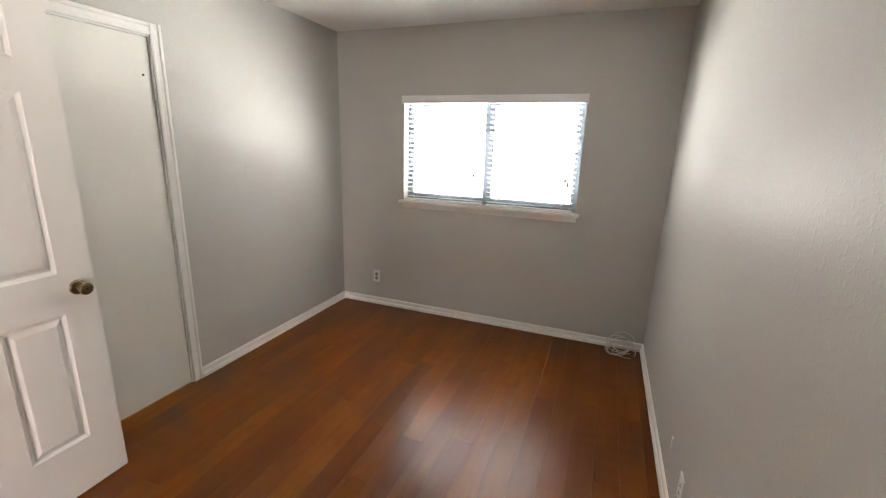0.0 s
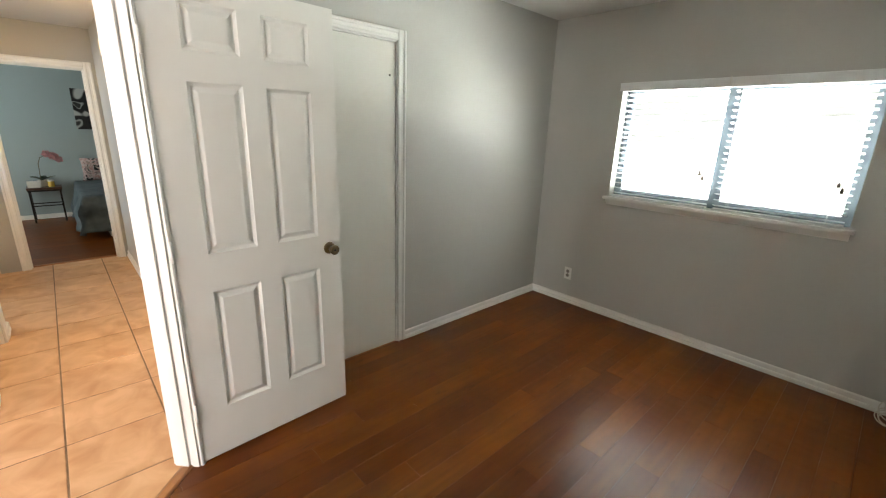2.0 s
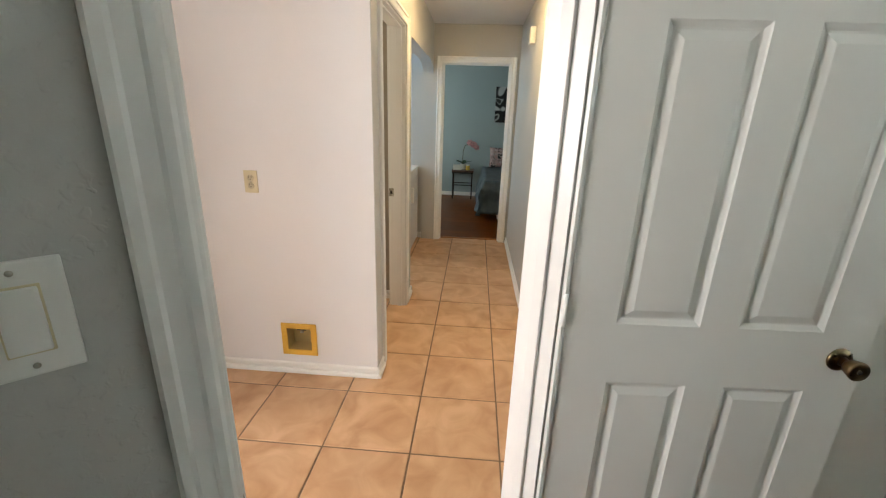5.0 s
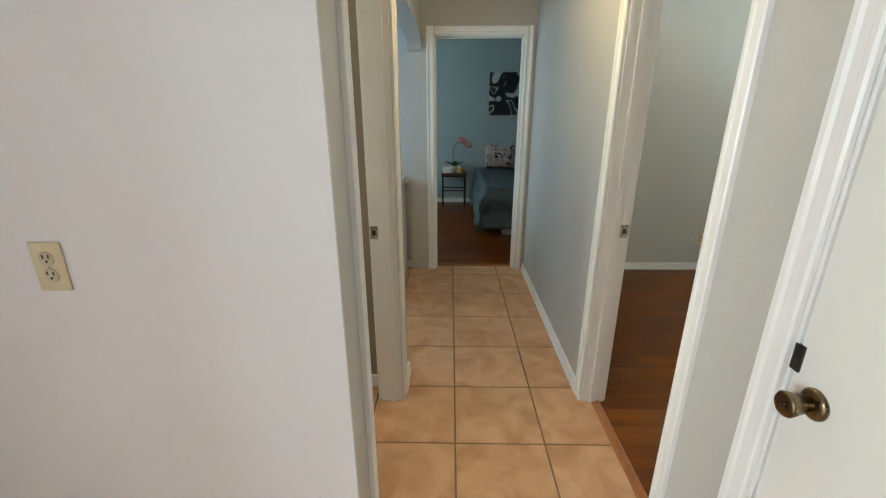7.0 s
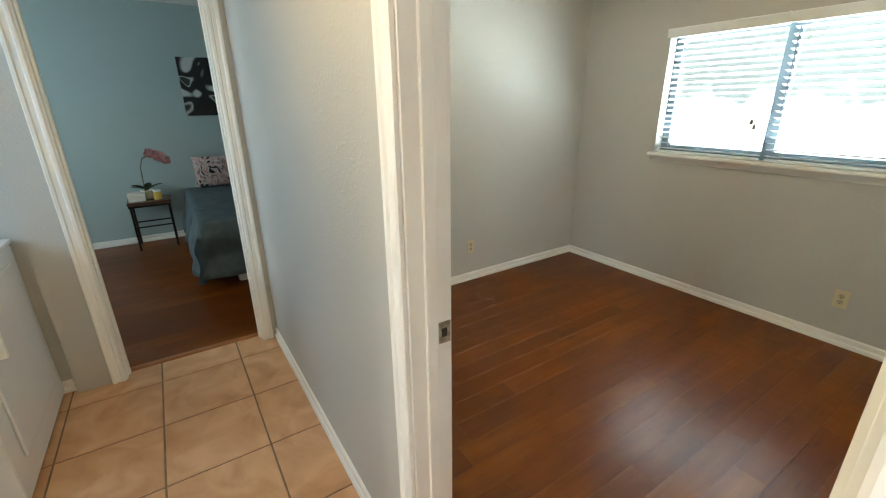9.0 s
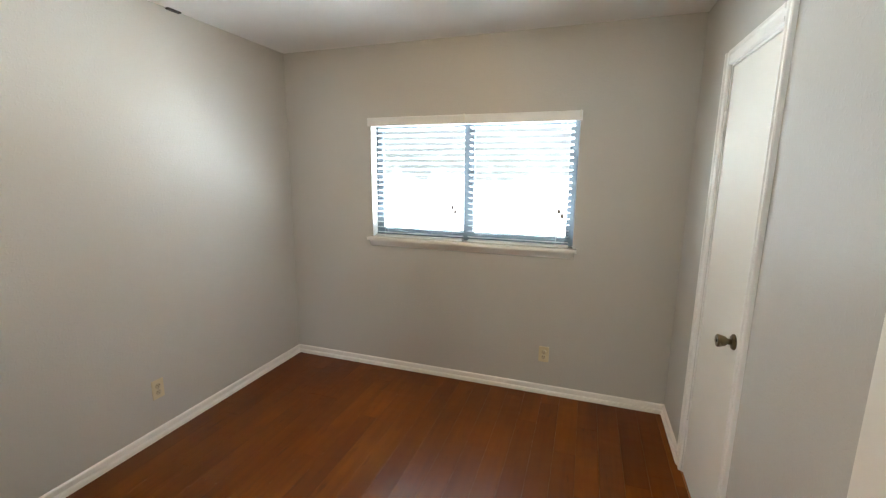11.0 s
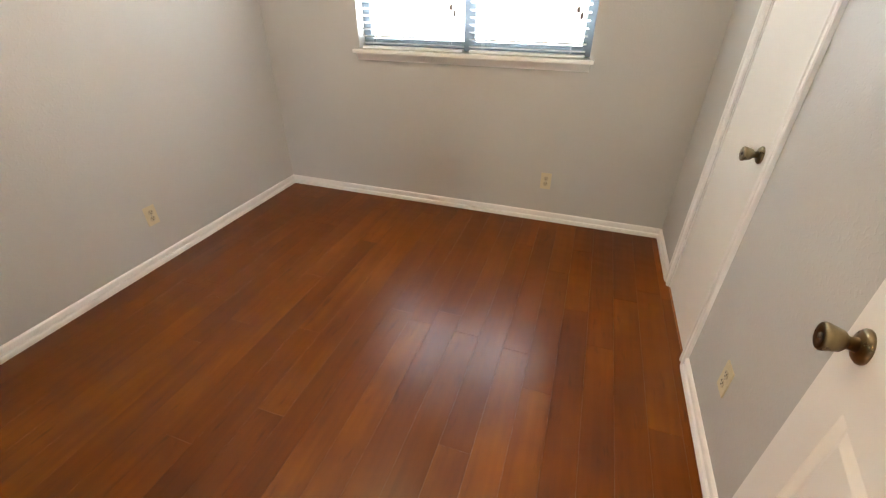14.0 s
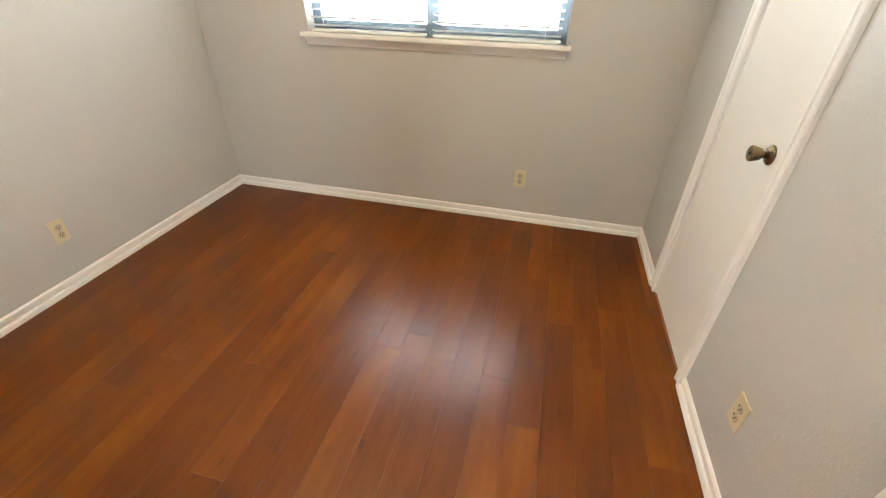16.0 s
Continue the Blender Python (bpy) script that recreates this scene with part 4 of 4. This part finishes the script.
def cushion(name, label, m, w, h, t, mat):
    bm = bmesh.new()
    n = 14
    sides = []
    for s in (1, -1):
        g = []
        for i in range(n + 1):
            row = []
            for j in range(n + 1):
                a, b = i / n * 2 - 1, j / n * 2 - 1
                puff = ((1 - a ** 4) * (1 - b ** 4)) ** 0.5
                row.append(bm.verts.new((a * w / 2 * (1 - 0.07 * (1 - b * b) * abs(a)), s * t / 2 * puff, b * h / 2 * (1 - 0.07 * (1 - a * a) * abs(b)))))
            g.append(row)
        for i in range(n):
            for j in range(n):
                f = bm.faces.new((g[i][j], g[i + 1][j], g[i + 1][j + 1], g[i][j + 1]))
                f.smooth = True
    bmesh.ops.remove_doubles(bm, verts=bm.verts[:], dist=0.0005)
    bmesh.ops.recalc_face_normals(bm, faces=bm.faces[:])
    ob = part(name, bm, mat, None, "", m)
    return tagged(ob, label, "pillow", "pillows on the bed")


cushion("pillow", "floral black white and pink pillow on the bed", pose(-8.86, 0.90, 0.745, -14, 0, -90), 0.48, 0.38, 0.13, PILLOW)
cushion("pillow", "floral black white and pink pillow on the bed", pose(-8.83, 1.34, 0.745, -14, 0, -90), 0.48, 0.38, 0.13, PILLOW)

r = thing("wall_art", "black and white abstract canvas on the wall", "painting", pose(B3W, 1.08, 1.65, 0, 0, -90))
part("canvas", boxes((-0.36, 0.36, 0.002, 0.035, -0.30, 0.30), bevel=0.002), CANVAS, r)

# ---- loose cable ----
r = thing("cable_coil", "loose coil of white cable by the baseboard", "cable", pose(0.10, 3.62, 0))
for k in range(7):
    rad = 0.062 + 0.016 * random.random()
    tx, ty = random.uniform(20, 75), random.uniform(-35, 35)
    M = pose(random.uniform(-0.03, 0.03), random.uniform(-0.01, 0.03), 0, tx * (0.25 if k < 3 else 1.0), ty * 0.5, random.uniform(-40, 40))
    pts = [M @ Vector((rad * 1.25 * math.cos(a), rad * math.sin(a), 0.006 * math.sin(3 * a))) for a in [2 * math.pi * q / 28 for q in range(27)]]
    low = min(p.z for p in pts)
    pts = [(p.x, p.y, p.z - low + 0.004 + 0.004 * k) for p in pts]
    part("cable_loop", tube(pts, 0.0032, 7), CABLE, r)

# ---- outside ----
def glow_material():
    """Glow put in for daylight: ground and sky glare below, dim hazy tree crowns above."""
    mat = bpy.data.materials.new("daylight_glow_sheet")
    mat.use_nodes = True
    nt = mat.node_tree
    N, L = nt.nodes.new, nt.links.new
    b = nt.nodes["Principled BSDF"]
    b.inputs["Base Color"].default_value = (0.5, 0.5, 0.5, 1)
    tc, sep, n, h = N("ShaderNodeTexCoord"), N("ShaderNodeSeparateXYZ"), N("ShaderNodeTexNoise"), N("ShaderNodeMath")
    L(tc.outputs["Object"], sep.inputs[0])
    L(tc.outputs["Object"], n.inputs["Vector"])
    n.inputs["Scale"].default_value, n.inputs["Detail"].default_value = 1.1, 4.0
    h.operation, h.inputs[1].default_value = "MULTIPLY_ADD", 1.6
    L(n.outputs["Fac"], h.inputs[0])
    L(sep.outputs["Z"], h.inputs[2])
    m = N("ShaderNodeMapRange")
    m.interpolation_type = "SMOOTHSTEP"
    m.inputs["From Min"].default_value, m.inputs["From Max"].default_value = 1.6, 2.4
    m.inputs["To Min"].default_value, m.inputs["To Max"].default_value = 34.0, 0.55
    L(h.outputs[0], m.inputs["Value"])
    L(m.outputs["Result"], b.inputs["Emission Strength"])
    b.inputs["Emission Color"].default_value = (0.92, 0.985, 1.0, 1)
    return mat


# sheet with its own glow in place of a daylit distance; also lights the bedrooms
structure("backdrop", boxes((-16, 10, 9.0, 9.05, -0.3, 3.6)), glow_material(), "glowing sheet standing in for daylight outside the windows", "backdrop")

structure("ground", boxes((-60, 60, 3.95, 120, -0.4, -0.3)), EARTH, "bare ground outside the windows", "ground")

# ---- floors and their pieces ----
def clip_poly(poly, a, b, c):
    """The part of poly where a*x + b*y <= c."""
    out = []
    for i in range(len(poly)):
        p, q = poly[i], poly[(i + 1) % len(poly)]
        dp, dq = a * p[0] + b * p[1] - c, a * q[0] + b * q[1] - c
        if dp <= 0:
            out.append(p)
        if (dp < 0 < dq) or (dq < 0 < dp):
            t = dp / (dp - dq)
            out.append((p[0] + (q[0] - p[0]) * t, p[1] + (q[1] - p[1]) * t))
    return out


def piece(name, poly, top, depth, edge, mat, parent):
    """A flat piece with eased edges, its own object."""
    cx, cy = sum(p[0] for p in poly) / len(poly), sum(p[1] for p in poly) / len(poly)

    def ring(inset, z):
        out = []
        for p in poly:
            d = Vector((cx - p[0], cy - p[1]))
            sx = inset if d.x > 0 else -inset
            sy = inset if d.y > 0 else -inset
            out.append((p[0] - cx + sx, p[1] - cy + sy, z))
        return out

    n = len(poly)
    verts = ring(0, -depth) + ring(0, -edge) + ring(edge, 0)
    faces = [tuple(range(2 * n, 3 * n))]
    for lvl in (0, 1):
        for i in range(n):
            j = (i + 1) % n
            faces.append((lvl * n + i, lvl * n + j, (lvl + 1) * n + j, (lvl + 1) * n + i))
    me = bpy.data.meshes.new(name)
    me.from_pydata(verts, [], faces)
    me.materials.append(mat)
    ob = new(name, me)
    ob.parent = parent
    ob.matrix_local = pose(cx, cy, top)
    return ob


def plank_floor(name, label, xa, xb, ya, yb, limits, rng, width=0.122, start=0.0):
    base = structure(name, boxes((xa, xb, ya, yb, -0.06, -0.006)), SUB, label, "floor")
    x = xa - start
    while x < xb:
        y = ya - rng.uniform(0, 1.0)
        while y < yb:
            ln_ = rng.choice((0.6, 0.9, 1.2, 1.5, 1.8))
            g = 0.0002
            poly = [(max(x, xa) + g, max(y, ya) + g), (min(x + width, xb) - g, max(y, ya) + g), (min(x + width, xb) - g, min(y + ln_, yb) - g), (max(x, xa) + g, min(y + ln_, yb) - g)]
            if poly[1][0] - poly[0][0] > 0.004 and poly[2][1] - poly[1][1] > 0.004:
                for lim in limits:
                    poly = clip_poly(poly, *lim) if poly else poly
                if len(poly) >= 3:
                    piece("plank", poly, 0.0, 0.007, 0.0005, WOOD, base)
            y += ln_
        x += width
    return base


rng = random.Random(5)
DS = -1.47 - 0.045
plank_floor("floor_bedroom_one", "reddish-brown hand-scraped wood plank floor", R1W, R1E, R1S, NORTH, [(-1, -1, -DS)], rng)
plank_floor("floor_bedroom_two", "reddish-brown hand-scraped wood plank floor", R2W, R2E, 0.915, NORTH, [], rng, start=0.101)
plank_floor("floor_bedroom_three", "reddish-brown wood plank floor", B3W, -6.175, B3S, B3N, [], rng)

structure("floor_closet", boxes((R2E + 0.001, R1W - 0.001, 1.0, NORTH, -0.06, -0.001)), WOODTRIM, "brown closet floor", "floor")

# tile field: one grid through hall, recess and kitchen
P = 0.4095
tiles = structure("floor_hall", boxes((-6.165, 0.38, -3.6, 0.905, -0.06, -0.004)), GROUT, "tan square ceramic tile floor with dark grout", "floor")
for i in range(-9, 10):
    for j in range(-9, 3):
        xa, ya = -3.064 + i * P, 0.175 + j * P
        g = 0.004
        poly = [(max(xa, -6.165) + g, ya + g), (min(xa + P, 0.37) - g, ya + g), (min(xa + P, 0.37) - g, min(ya + P, 0.905) - g), (max(xa, -6.165) + g, min(ya + P, 0.905) - g)]
        if poly[1][0] - poly[0][0] < 0.02 or poly[2][1] - poly[1][1] < 0.02:
            continue
        if ya > -0.3:
            poly = clip_poly(poly, 1, 1, DS - 0.075)
        if len(poly) < 3 or (ya + P < -1.3 and xa + P < -2.42):
            continue
        if ya >= R1S - 0.2 and xa > -1.2:
            continue
        piece("tile", poly, -0.001, 0.004, 0.0025, TILE, tiles)


def reducer(p0, p1, w):
    m, n = along(p0, p1)
    bm = extrude_profile([(0, -0.003), (w, -0.003), (w, 0.002), (w * 0.75, 0.009), (w * 0.2, 0.010), (0, 0.004)], n)
    return structure("threshold", bm, WOODTRIM, "reddish wood threshold strip", "threshold", m)


a, b = diag(DRIGHT - 0.012, 0.030), diag(DLEFT + 0.012, 0.030)
reducer(b, a, 0.055)
reducer((-4.178, 0.885), (-3.444, 0.885), 0.045)
reducer((ENDX - 0.075, 0.014), (ENDX - 0.075, 0.734), 0.05)
